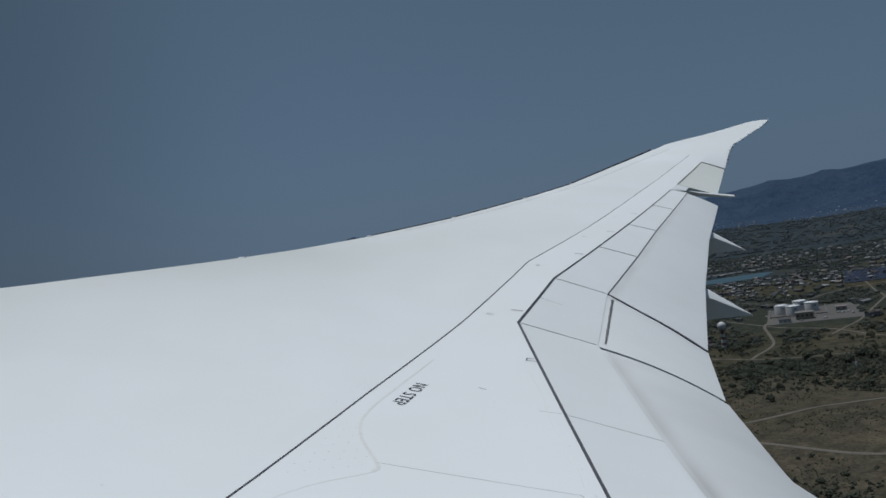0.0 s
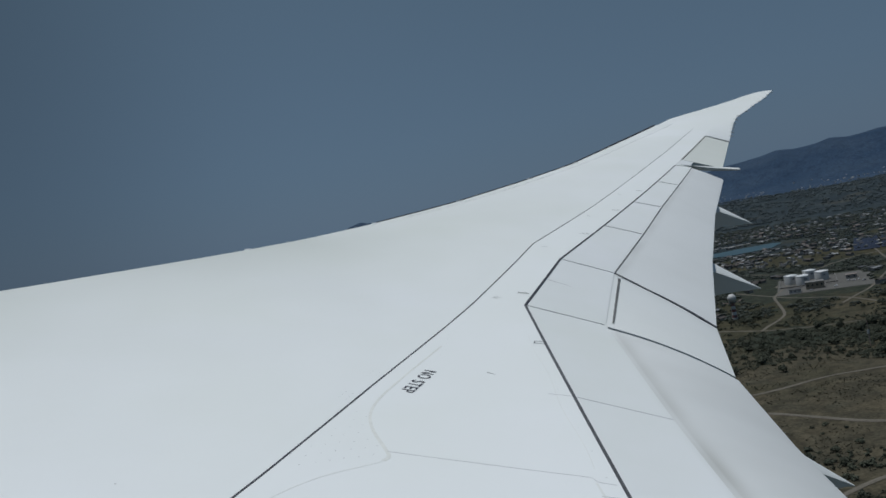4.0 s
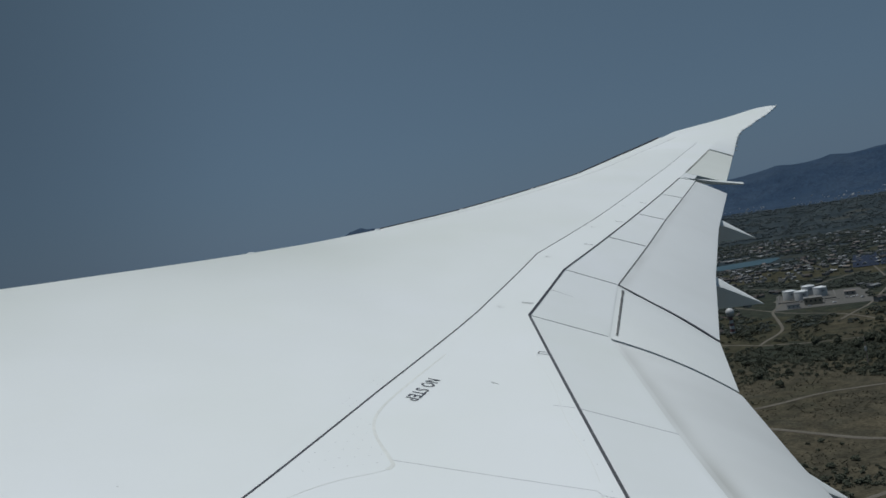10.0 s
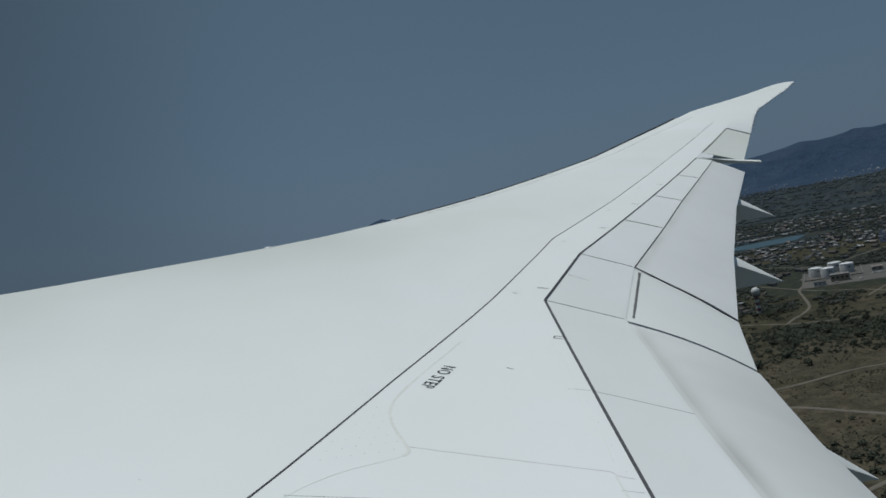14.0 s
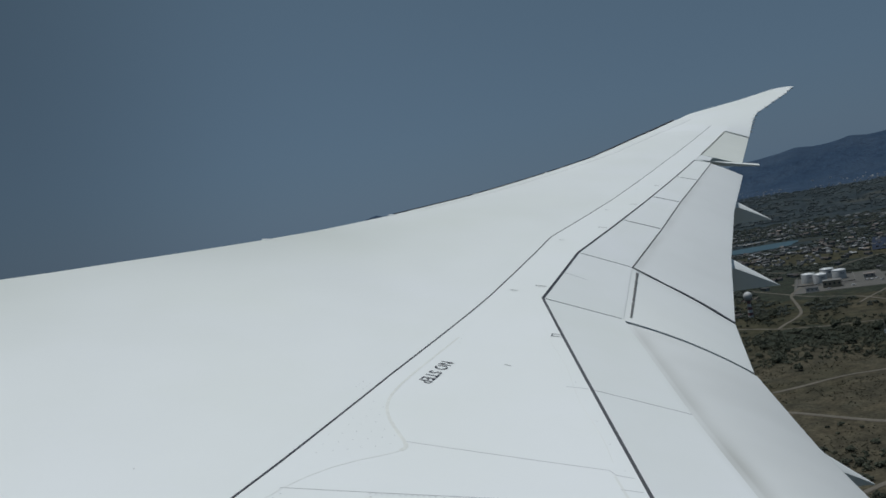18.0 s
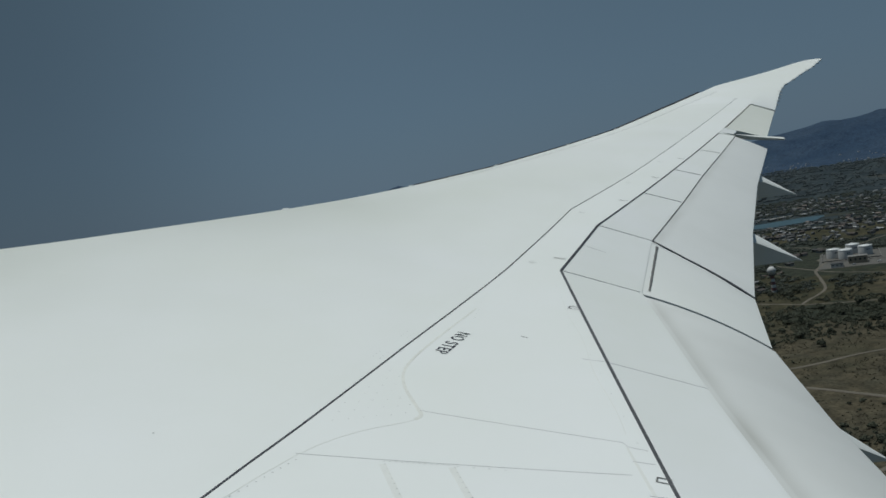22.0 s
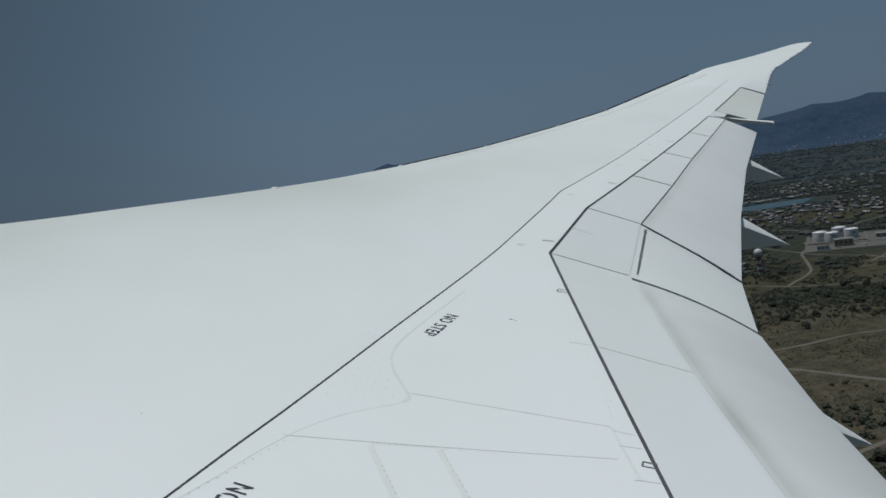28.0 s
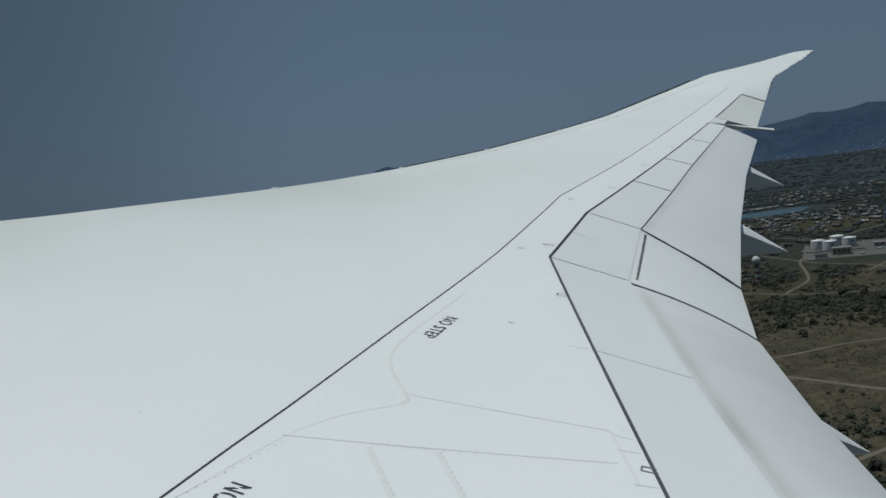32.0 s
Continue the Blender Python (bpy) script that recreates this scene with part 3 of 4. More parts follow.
# fasteners: flush heads in rows
def heads(name, spots, r=0.0048):
    verts, faces = [], []
    for x, y in spots:
        z = z_top(x, y) + 0.0016
        k = len(verts)
        verts += [(x + r * math.cos(a), y + r * math.sin(a), z) for a in [math.pi * i / 3 for i in range(6)]]
        faces.append(tuple(range(k, k + 6)))
    ob = part(name, (verts, faces), FASTENER, wing, smooth=False)
    ob["kind"] = "stuff"


spots = []
for (x0, y0), (x1, y1), n in (((-0.195, 3.985), (-0.01, 3.30), 16), ((0.125, 3.985), (0.29, 3.30), 16), ((-0.20, 4.015), (0.10, 4.01), 12), ((-0.60, 3.98), (-1.02, 3.28), 16), ((0.14, 4.0), (0.36, 3.985), 4)):
    spots += [(x0 + (x1 - x0) * i / (n - 1), y0 + (y1 - y0) * i / (n - 1)) for i in range(n)]
for i in range(6):
    for j in range(7):
        x, y = -0.48 + 0.075 * i + 0.02 * j, 4.44 + 0.115 * j + 0.03 * i
        if x_spar(y) + 0.06 < x < -0.10 - 0.02 * j + 0.05 and y < 5.3:
            spots.append((x + random.uniform(-0.006, 0.006), y + random.uniform(-0.01, 0.01)))
for y in (5.40, 5.82):
    for i in range(6):
        v = y + 0.05 * (i // 2) + 0.03 * (i % 2)
        spots.append((x_spar(v) - 0.055 - 0.055 * (i % 2), v))
for i in range(6):
    spots.append((0.36 + 0.02 * i, 6.35 + 0.10 * i))
for i in range(10):
    spots.append((1.06 + 0.004 * i, 4.35 + 0.33 * i))
heads("fasteners", spots)
heads("drain_mark", [(-1.30, 4.158)], 0.006)


# small open slots beside the hinge line
def slot(x, y, length, width, turn, mat=SEAL):
    bm = bmesh.new()
    for a, b in (((0, 0), (length, 0)), ((0, width), (length, width)), ((0, 0), (0, width))):
        c, s = math.cos(turn), math.sin(turn)
        p = [(x + u * c - v * s, y + u * s + v * c) for u, v in (a, b)]
        d = (Vector(p[1]) - Vector(p[0])).normalized() * 0.003
        side = Vector((-d.y, d.x)).normalized() * 0.0038
        q = [Vector(p[0]) - d - side, Vector(p[1]) + d - side, Vector(p[1]) + d + side, Vector(p[0]) - d + side]
        bm.faces.new([bm.verts.new((k.x, k.y, z_top(k.x, k.y) + 0.003)) for k in q])
    return part("latch_slot", bm, mat, wing, smooth=False)


slot(1.048, 3.938, 0.065, 0.045, -0.35, GREYGAP)
slot(1.10, 6.70, 0.08, 0.06, -0.3)
for y in (8.2, 10.9, 12.4, 13.9):
    slot(x_hinge(y) - 0.13, y + 0.05, 0.10, 0.025, -0.2, GREYGAP)
for y in (8.05, 10.2, 12.0, 13.6):
    slot(x_spar(y) + 0.16, y, 0.05, 0.04, 0.5, FASTENER)


# flap track fairings: pointed pods under the flaps
def fairing(name, tail, y, ahead, wide, deep):
    """The top runs from the tail up to the trailing edge, then stays under the flap."""
    bm = bmesh.new()
    rows = []
    tx, tz = tail
    xe = x_trail(y)
    ze = z_flap(xe, y)
    span = tx - xe
    for i in range(31):
        x = tx - (span + ahead) * i / 30
        u = (tx - x) / span
        if u < 1.12:
            zt = tz + (ze - 0.012 - tz) * min(u, 1.0)
        else:
            zt = z_flap(max(x, x_spoil_end(y)), y) - 0.02 - 0.16 * min((u - 1.12) / 0.4, 1.0)
        k = min(u / 1.6, 1.0)
        close = min(1.0, (30 - i) / 8 + 0.05)
        w, d = max(wide * k / 2 * close, 0.006), max(deep * k * close, 0.010)
        row = [bm.verts.new((x, y + w * p, zt - d * h)) for p, h in ((0.9, 0.0), (0.3, 0.07), (-0.5, 0.20), (-1.0, 0.30), (-0.95, 0.36), (-0.45, 1.0), (0.45, 1.0), (1.0, 0.4))]
        rows.append(row)
    for a, b in zip(rows, rows[1:]):
        for q in range(8):
            bm.faces.new((a[q], a[(q + 1) % 8], b[(q + 1) % 8], b[q]))
    bm.faces.new(rows[0])
    bm.faces.new(rows[-1][::-1])
    part(name, bm, GREYW, wing, smooth=False)


fairing("flap_track_fairing", (6.15, -0.25), 14.5, 1.6, 0.26, 0.60)
fairing("flap_track_fairing", (4.92, -1.06), 11.4, 1.8, 0.32, 0.70)
fairing("flap_track_fairing", (3.21, -1.97), 5.96, 1.6, 0.22, 0.46)
bm = bmesh.new()
prev = None
for i in range(17):
    u = i / 16
    x = 5.56 + (6.87 - 5.56) * u
    z = tab(u, (0, 0.5, 1), (z_ref(16.7) - 0.02, 0.82, 0.76))
    w, d = tab(u, (0, 0.4, 1), (0.14, 0.09, 0.03)), tab(u, (0, 0.5, 1), (0.04, 0.055, 0.015))
    row = [bm.verts.new((x, 16.75 + sx * w, z + sz)) for sx, sz in ((-1, 0), (1, 0.035 * min(u * 2, 1)), (0.8, -d), (-0.8, -d))]
    if prev:
        for k in range(4):
            bm.faces.new((prev[k], prev[(k + 1) % 4], row[(k + 1) % 4], row[k]))
    else:
        bm.faces.new(row)
    prev = row
bm.faces.new(prev[::-1])
part("flap_end_fairing", bm, GREYW, wing)

# static wicks on the tip's trailing edge
for y in (20.7, 21.05, 21.4, 21.75, 22.1, 22.6, 23.2, 24.0, 24.9, 25.7, 26.4, 27.0, 27.5):
    bm = bmesh.new()
    x, z = x_trail(y), z_tip(x_trail(y), y)
    tube(bm, (x - 0.05, y, z), (x + 0.06, y + 0.01, z - 0.010), 0.012)
    part("static_wick", bm, FASTENER, wing)


# ---- the land ----
DEPOT_AZ, DEPOT_R = 25.0, 1060.0


def spot(az, r):
    a = radians(az)
    return r * math.sin(a), r * math.cos(a)


def fb(x, y, size, oct=4):
    return noise.fractal(Vector((x / size, y / size, 3.7)), 0.9, 2.0, oct)


def smooth(v, a, b):
    t = min(max((v - a) / (b - a), 0.0), 1.0)
    return t * t * (3 - 2 * t)


def ground_z(x, y):
    r = math.hypot(x, y)
    az = math.degrees(math.atan2(x, y))
    z = fb(x, y, 420) * 7 * smooth(r, 250, 900) + fb(x + 900, y, 90, 3) * 1.3
    # wooded ridge in the middle distance, higher aft
    side = smooth(az, 14, 34)
    z += (2 + 22 * side + 8 * fb(x, y, 500)) * math.exp(-((r - 2750) / 430) ** 2) * smooth(az, 4, 18)
    # blue mountains that close the view
    top = tab(az, (-60, -25, 8, 18, 20, 22, 23.5, 24.6, 25.6, 26.5, 27.6, 28.6, 30, 33, 40, 60, 100), (0, 0, 20, 92, 102, 120, 138, 152, 142, 150, 168, 157, 164, 186, 215, 200, 120))
    z += top * smooth(r, 3650, 4550) * (1 + 0.10 * fb(x, y, 600))
    # conical hill far out over the nose
    px, py = spot(-1.7, 4350)
    z += 186 * max(0.0, 1 - math.hypot(x - px, y - py) / 620) ** 1.25 * (1 + 0.15 * fb(x, y, 150))
    # the coast: land dips under the sea ahead
    z -= 30 * smooth(r, 1500, 2100) * (1 - smooth(az, -2, 9)) * (1 if math.hypot(x - px, y - py) > 700 else 0)
    # hollow that holds the lagoon
    hx, hy = spot(21.6, 1560)
    k = 1 - smooth(math.hypot((x - hx) / 1.9, y - hy), 60, 130)
    z = z * (1 - k) - 3.0 * k
    # flat pad for the depot
    qx, qy = spot(DEPOT_AZ, DEPOT_R)
    k = 1 - smooth(math.hypot(x - qx, y - qy + 32), 95, 170)
    return z * (1 - k) + 0.5 * k


def bare_field(x, y):
    """1 where the land is ploughed or grazed bare among the woods."""
    r = math.hypot(x, y)
    return smooth(fb(x * 0.55 + 310, y - 90, 150, 2), 0.10, 0.24) * smooth(r, 740, 800) * (1 - smooth(r, 1500, 1700))


def dry_field(r, az):
    """1 on the open brown field that lies between the near scrub and the wooded land."""
    x, y = spot(az, r)
    ragged = 45 * fb(x + 40, y + 15, 70, 3) + 25 * fb(x, y, 25, 2)
    return math.exp(-abs((r - 530 - 4 * (az - 25) + ragged) / 100) ** 3) * (1 - 0.75 * smooth(fb(x - 220, y + 60, 60, 3), 0.12, 0.35))


def build_ground():
    azs = sorted(set([round(v, 3) for v in np.linspace(-180, -10, 60)] + [round(v, 3) for v in np.arange(-10, 10, 0.4)] + [round(v, 3) for v in np.arange(10, 40, 0.14)] + [round(v, 3) for v in np.linspace(40, 180, 50)]))[:-1]
    rs = [30 * (4920 / 30) ** (i / 330) for i in range(331)]
    verts = [(0, 0, ground_z(0, 0))]
    cover = [(0.5, 0.5, 0, 0)]
    for r in rs:
        for az in azs:
            x, y = spot(az, r)
            z = ground_z(x, y)
            verts.append((x, y, z))
            patchy = fb(x - 500, y + 200, 130, 3) + 0.5 * fb(x, y, 35, 2)
            wooded = smooth(r, 800, 1000) * 0.55 + 0.75 * smooth(r, 1900, 2400) + 0.32 * patchy
            field = dry_field(r, az) * 0.9
            dry = 0.45 + 0.6 * fb(x + 77, y - 340, 180, 3) + 0.55 * dry_field(r, az)
            dry -= 0.35 * smooth(r, 820, 960)
            bare = bare_field(x, y)
            wooded -= 1.1 * bare
            dry += 0.08 * bare
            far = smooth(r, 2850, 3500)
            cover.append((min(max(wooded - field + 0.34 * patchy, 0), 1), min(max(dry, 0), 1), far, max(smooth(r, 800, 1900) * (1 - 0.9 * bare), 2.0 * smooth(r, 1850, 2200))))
    n = len(azs)
    faces = [(0, 1 + (i + 1) % n, 1 + i) for i in range(n)]
    for k in range(len(rs) - 1):
        a, b = 1 + k * n, 1 + (k + 1) * n
        faces += [(a + i, a + (i + 1) % n, b + (i + 1) % n, b + i) for i in range(n)]
    me = bpy.data.meshes.new("ground")
    me.from_pydata(verts, [], faces)
    at = me.color_attributes.new("cover", "FLOAT_COLOR", "POINT")
    at.data.foreach_set("color", [c for v in cover for c in v])
    me.polygons.foreach_set("use_smooth", [True] * len(me.polygons))
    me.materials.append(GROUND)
    return tagged(new("ground", me), "dry rolling scrubland with fields, woods and far blue hills", "ground", kind="structure")


def ground_material():
    m = bpy.data.materials.new("dry_land")
    m.use_nodes = True
    n, l = m.node_tree.nodes, m.node_tree.links
    b = n["Principled BSDF"]
    b.inputs["Roughness"].default_value = 0.95
    b.inputs["Specular IOR Level"].default_value = 0.1
    co, at, sep = n.new("ShaderNodeTexCoord"), n.new("ShaderNodeVertexColor"), n.new("ShaderNodeSeparateColor")
    at.layer_name = "cover"
    l.new(at.outputs["Color"], sep.inputs[0])

    def tex(scale, detail=5):
        k = n.new("ShaderNodeTexNoise")
        k.inputs["Scale"].default_value, k.inputs["Detail"].default_value = scale, detail
        l.new(co.outputs["Object"], k.inputs["Vector"])
        return k.outputs["Fac"]

    def blend(fac, a, c):
        k = n.new("ShaderNodeMix")
        k.data_type = "RGBA"
        l.new(fac, k.inputs[0])
        for i, v in ((6, a), (7, c)):
            if isinstance(v, tuple):
                k.inputs[i].default_value = (*v, 1)
            else:
                l.new(v, k.inputs[i])
        return k.outputs[2]

    def step(val, lo, hi):
        k = n.new("ShaderNodeMapRange")
        k.inputs["From Min"].default_value, k.inputs["From Max"].default_value = lo, hi
        l.new(val, k.inputs["Value"])
        return k.outputs[0]

    def plus(a, c, f=1.0):
        k = n.new("ShaderNodeMath")
        k.operation = "MULTIPLY_ADD"
        l.new(a, k.inputs[0])
        k.inputs[1].default_value = f
        l.new(c, k.inputs[2])
        return k.outputs[0]

    grass = blend(step(tex(0.03), 0.35, 0.65), (0.060, 0.054, 0.032), (0.040, 0.040, 0.025))
    earth = blend(step(tex(0.05), 0.35, 0.65), (0.079, 0.068, 0.045), (0.054, 0.050, 0.035))
    scrub = blend(step(tex(0.09), 0.35, 0.65), (0.026, 0.033, 0.024), (0.040, 0.043, 0.031))
    open_land = blend(step(plus(tex(0.012), sep.outputs["Green"], 0.8), 0.72, 1.02), grass, earth)
    cover = blend(step(plus(tex(0.06, 8), sep.outputs["Red"], 1.0), 0.78, 0.98), open_land, scrub)
    # blue distance haze painted into the base colours of hills and middle ground
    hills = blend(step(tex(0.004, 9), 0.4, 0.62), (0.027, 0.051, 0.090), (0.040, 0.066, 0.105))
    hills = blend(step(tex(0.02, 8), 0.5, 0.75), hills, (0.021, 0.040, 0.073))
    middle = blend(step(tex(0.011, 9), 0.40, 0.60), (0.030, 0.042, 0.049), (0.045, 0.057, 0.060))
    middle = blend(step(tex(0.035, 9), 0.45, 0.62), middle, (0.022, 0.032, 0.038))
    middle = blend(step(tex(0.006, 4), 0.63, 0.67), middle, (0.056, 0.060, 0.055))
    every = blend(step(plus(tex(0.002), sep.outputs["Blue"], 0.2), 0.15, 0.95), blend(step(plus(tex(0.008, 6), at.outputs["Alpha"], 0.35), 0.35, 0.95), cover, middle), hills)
    mottle = n.new("ShaderNodeMapRange")
    mottle.inputs["To Min"].default_value, mottle.inputs["To Max"].default_value = 0.62, 1.26
    l.new(step(tex(0.11, 10), 0.3, 0.7), mottle.inputs["Value"])
    speck = n.new("ShaderNodeMapRange")
    speck.inputs["To Min"].default_value, speck.inputs["To Max"].default_value = 0.66, 1.3
    l.new(step(tex(0.55, 6), 0.32, 0.68), speck.inputs["Value"])
    grain = n.new("ShaderNodeVectorMath")
    grain.operation = "SCALE"
    l.new(every, grain.inputs[0])
    l.new(speck.outputs[0], grain.inputs["Scale"])
    every = grain.outputs[0]
    mul = n.new("ShaderNodeVectorMath")
    mul.operation = "SCALE"
    l.new(every, mul.inputs[0])
    l.new(mottle.outputs[0], mul.inputs["Scale"])
    l.new(mul.outputs[0], b.inputs["Base Color"])
    bp = n.new("ShaderNodeBump")
    bp.inputs["Strength"].default_value, bp.inputs["Distance"].default_value = 0.5, 0.6
    l.new(tex(0.35, 8), bp.inputs["Height"])
    l.new(bp.outputs[0], b.inputs["Normal"])
    return m


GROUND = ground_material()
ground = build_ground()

# the sea beyond the coast
bm = bmesh.new()
ring = [bm.verts.new((*spot(a, 4900), -12.0)) for a in range(-70, 9, 3)] + [bm.verts.new((*spot(a, 1500), -12.0)) for a in range(8, -71, -3)]
bm.faces.new(ring)
part("sea", bm, WATER, None, smooth=False)
tagged(bpy.data.objects["sea"], "blue hazy sea along the coast", "sea", kind="structure")


ROADS = set()


# dirt roads laid over the ground
def road(name, pts, width, label, mat=None):
    path = []
    for (a0, r0), (a1, r1) in zip(pts, pts[1:]):
        p, q = Vector(spot(a0, r0)), Vector(spot(a1, r1))
        n = max(2, int((q - p).length / 7))
        path += [p.lerp(q, i / n) for i in range(n)]
    path.append(Vector(spot(*pts[-1])))
    for _ in range(6):
        path = [path[0]] + [(path[i - 1] + path[i] * 2 + path[i + 1]) / 4 for i in range(1, len(path) - 1)] + [path[-1]]
    for p in path:
        for ex in (-3.5, 3.5):
            for ey in (-3.5, 3.5):
                ROADS.add((int((p.x + ex) // 8), int((p.y + ey) // 8)))
    verts, faces = [], []
    for i, p in enumerate(path):
        d = (path[min(i + 1, len(path) - 1)] - path[max(i - 1, 0)]).normalized()
        s = Vector((-d.y, d.x)) * width / 2 * (1 + 0.15 * fb(p.x, p.y, 20, 2))
        for k in (-1, -0.3, 0.3, 1):
            q = p + s * k
            verts.append((q.x, q.y, ground_z(q.x, q.y) + (0.35 if abs(k) < 0.5 else 0.18)))
    for i in range(len(path) - 1):
        for j in range(3):
            faces.append((4 * i + j, 4 * i + j + 1, 4 * i + 5 + j, 4 * i + 4 + j))
    return tagged(part(name, (verts, faces), mat or DIRT, None), label, "road", kind="structure")


road("dirt_road", [(14, 560), (18, 545), (21, 540), (24, 520), (28, 500), (31, 505), (36, 520)], 3.6, "pale winding dirt road across dry grass")
road("dirt_road", [(17, 585), (20, 578), (23, 590), (26, 612), (30, 622), (36, 650)], 3.4, "pale dirt track across a brown field")
road("dirt_road", [(16, 900), (19.5, 835), (22, 810), (25, 800), (28, 815), (33, 790)], 2.7, "pale dirt road along the edge of a field")
road("dirt_road", [(22, 810), (23.6, 880), (23.0, 980), (24.8, 1130), (28, 1250), (33, 1290)], 2.9, "dirt road climbing towards the houses")
road("dirt_road", [(24.8, 1130), (21.5, 1220), (18, 1260)], 2.6, "side lane between scattered houses")
road("dirt_road", [(26.8, 900), (28.4, 960), (30.0, 1130), (29.0, 1290)], 2.6, "curved dirt lane through dark scrub")
road("dirt_road", [(20.5, 1060), (24.0, 960), (26.8, 930), (29.5, 880), (34, 860)], 2.6, "pale dirt road with a bend above the field")
road("dirt_track", [(24, 395), (27, 420), (31, 445), (35, 470)], 3.2, "narrow wheel track through dry grass")
road("paved_road", [(15, 1720), (20, 1650), (26, 1700), (34, 1640)], 7.0, "grey road through the town", CONCRETE)

# a lagoon at the foot of the hills
lx, ly = spot(21.6, 1560)
lz = -2.4
bm = bmesh.new()
bm.faces.new([bm.verts.new((lx + 70 * math.cos(a) * (1 + 0.2 * math.sin(3 * a)), ly + 48 * math.sin(a) * (1 + 0.15 * math.cos(2 * a)), lz)) for a in [2 * math.pi * i / 40 for i in range(40)]])
tagged(part("lagoon", bm, LAGOON, None, smooth=False), "pale blue-green lagoon below wooded hills", "water", kind="structure")


# ---- trees and shrubs ----
def clump_points(rx, ry, rz, n, size, seed):
    rnd = random.Random(seed)
    verts, faces = [], []
    for _ in range(n):
        a, u = rnd.uniform(0, 2 * math.pi), rnd.uniform(-0.35, 1)
        k = rnd.uniform(0.55, 1.0) * (0.8 + 0.25 * math.sin(3 * a + seed))
        s = math.sqrt(max(1 - u * u, 0.02))
        c = Vector((rx * k * s * math.cos(a), ry * k * s * math.sin(a), rz * (0.55 + 0.6 * k * u)))
        q = Euler((rnd.uniform(0, 3), rnd.uniform(0, 3), rnd.uniform(0, 3))).to_matrix()
        m = size * rnd.uniform(0.5, 1.2)
        b = len(verts)
        for p in ((1, 0, 0), (-1, 0, 0), (0, 1, 0), (0, -1, 0), (0, 0, 0.7), (0, 0, -0.7)):
            verts.append(tuple(c + q @ (Vector(p) * m * rnd.uniform(0.6, 1.3))))
        faces += [(b + i, b + j, b + 4) for i, j in ((0, 2), (2, 1), (1, 3), (3, 0))] + [(b + j, b + i, b + 5) for i, j in ((0, 2), (2, 1), (1, 3), (3, 0))]
    return verts, faces


def make_bush(seed, rx, ry, rz, label, name="shrub", n=150):
    ob = thing(name, pose(0, 0, 0), label, "tree" if name == "tree" else "shrub", "trees and shrubs on the dry land")
    bm = bmesh.new()
    lathe(bm, [(0.16 * rx, -0.6), (0.10 * rx, 0.25 * rz), (0.05 * rx, 0.6 * rz)], 6)
    for k in range(4):
        a = k * 1.6 + seed
        tube(bm, (0, 0, 0.3 * rz), (0.5 * rx * math.cos(a), 0.5 * ry * math.sin(a), 0.8 * rz), 0.03 * rx, 5)
    part("trunk", bm, BARK, ob)
    part("crown", clump_points(rx, ry, rz, n, 0.22 * (rx + rz) / 2, seed), LEAF, ob, smooth=False)
    return ob


BUSHES = [make_bush(1, 2.2, 1.9, 1.7, "low rounded dark green shrub on dry grass"),
          make_bush(2, 3.0, 2.5, 2.4, "broad dark green shrub on dry grass"),
          make_bush(3, 2.6, 2.9, 3.6, "dark green olive-like tree on dry ground", "tree"),
          make_bush(4, 3.6, 3.2, 4.2, "tall dark green tree at a field edge", "tree", 190),
          make_bush(5, 1.5, 1.4, 1.2, "small grey-green shrub on dry grass")]
rnd = random.Random(11)


def clear_of_depot(x, y):
    qx, qy = spot(DEPOT_AZ, DEPOT_R)
    return (math.hypot(x - qx, y - qy) > 62 and math.hypot(x - qx + 14, y - qy + 32) > 62 and math.hypot(x - qx + 28, y - qy + 64) > 66) and math.hypot((x - lx) / 1.9, y - ly) > 62 and (int(x // 8), int(y // 8)) not in ROADS


placed = 0
first = {}
while placed < 280:
    az, r = rnd.uniform(15, 36), 330 + 620 * rnd.random() ** 1.35
    x, y = spot(az, r)
    wood = fb(x - 500, y + 200, 130, 3) + 0.5 * fb(x, y, 35, 2) - 0.42 * dry_field(r, az) + 0.6 * smooth(r, 700, 860) + 0.25 * (1 - smooth(r, 430, 480))
    if wood < rnd.uniform(-0.35, 0.5) or not clear_of_depot(x, y):
        continue
    k = rnd.choice((0, 0, 1, 1, 2, 2, 3, 4)) if r < 560 else rnd.choice((1, 2, 2, 3, 3))
    s = rnd.uniform(0.7, 1.35) if r < 620 else rnd.uniform(0.75, 1.35)
    m = pose(x, y, ground_z(x, y) - 0.1, 0, 0, rnd.uniform(0, 360)) @ Matrix.Diagonal((s, s, s * rnd.uniform(0.8, 1.15), 1))
    if k not in first:
        first[k] = True
        BUSHES[k].matrix_basis = m
    else:
        loc, rot, sc = m.decompose()
        ob = copy_thing(BUSHES[k], Matrix.LocRotScale(loc, rot, None))
        ob.scale = sc
    placed += 1


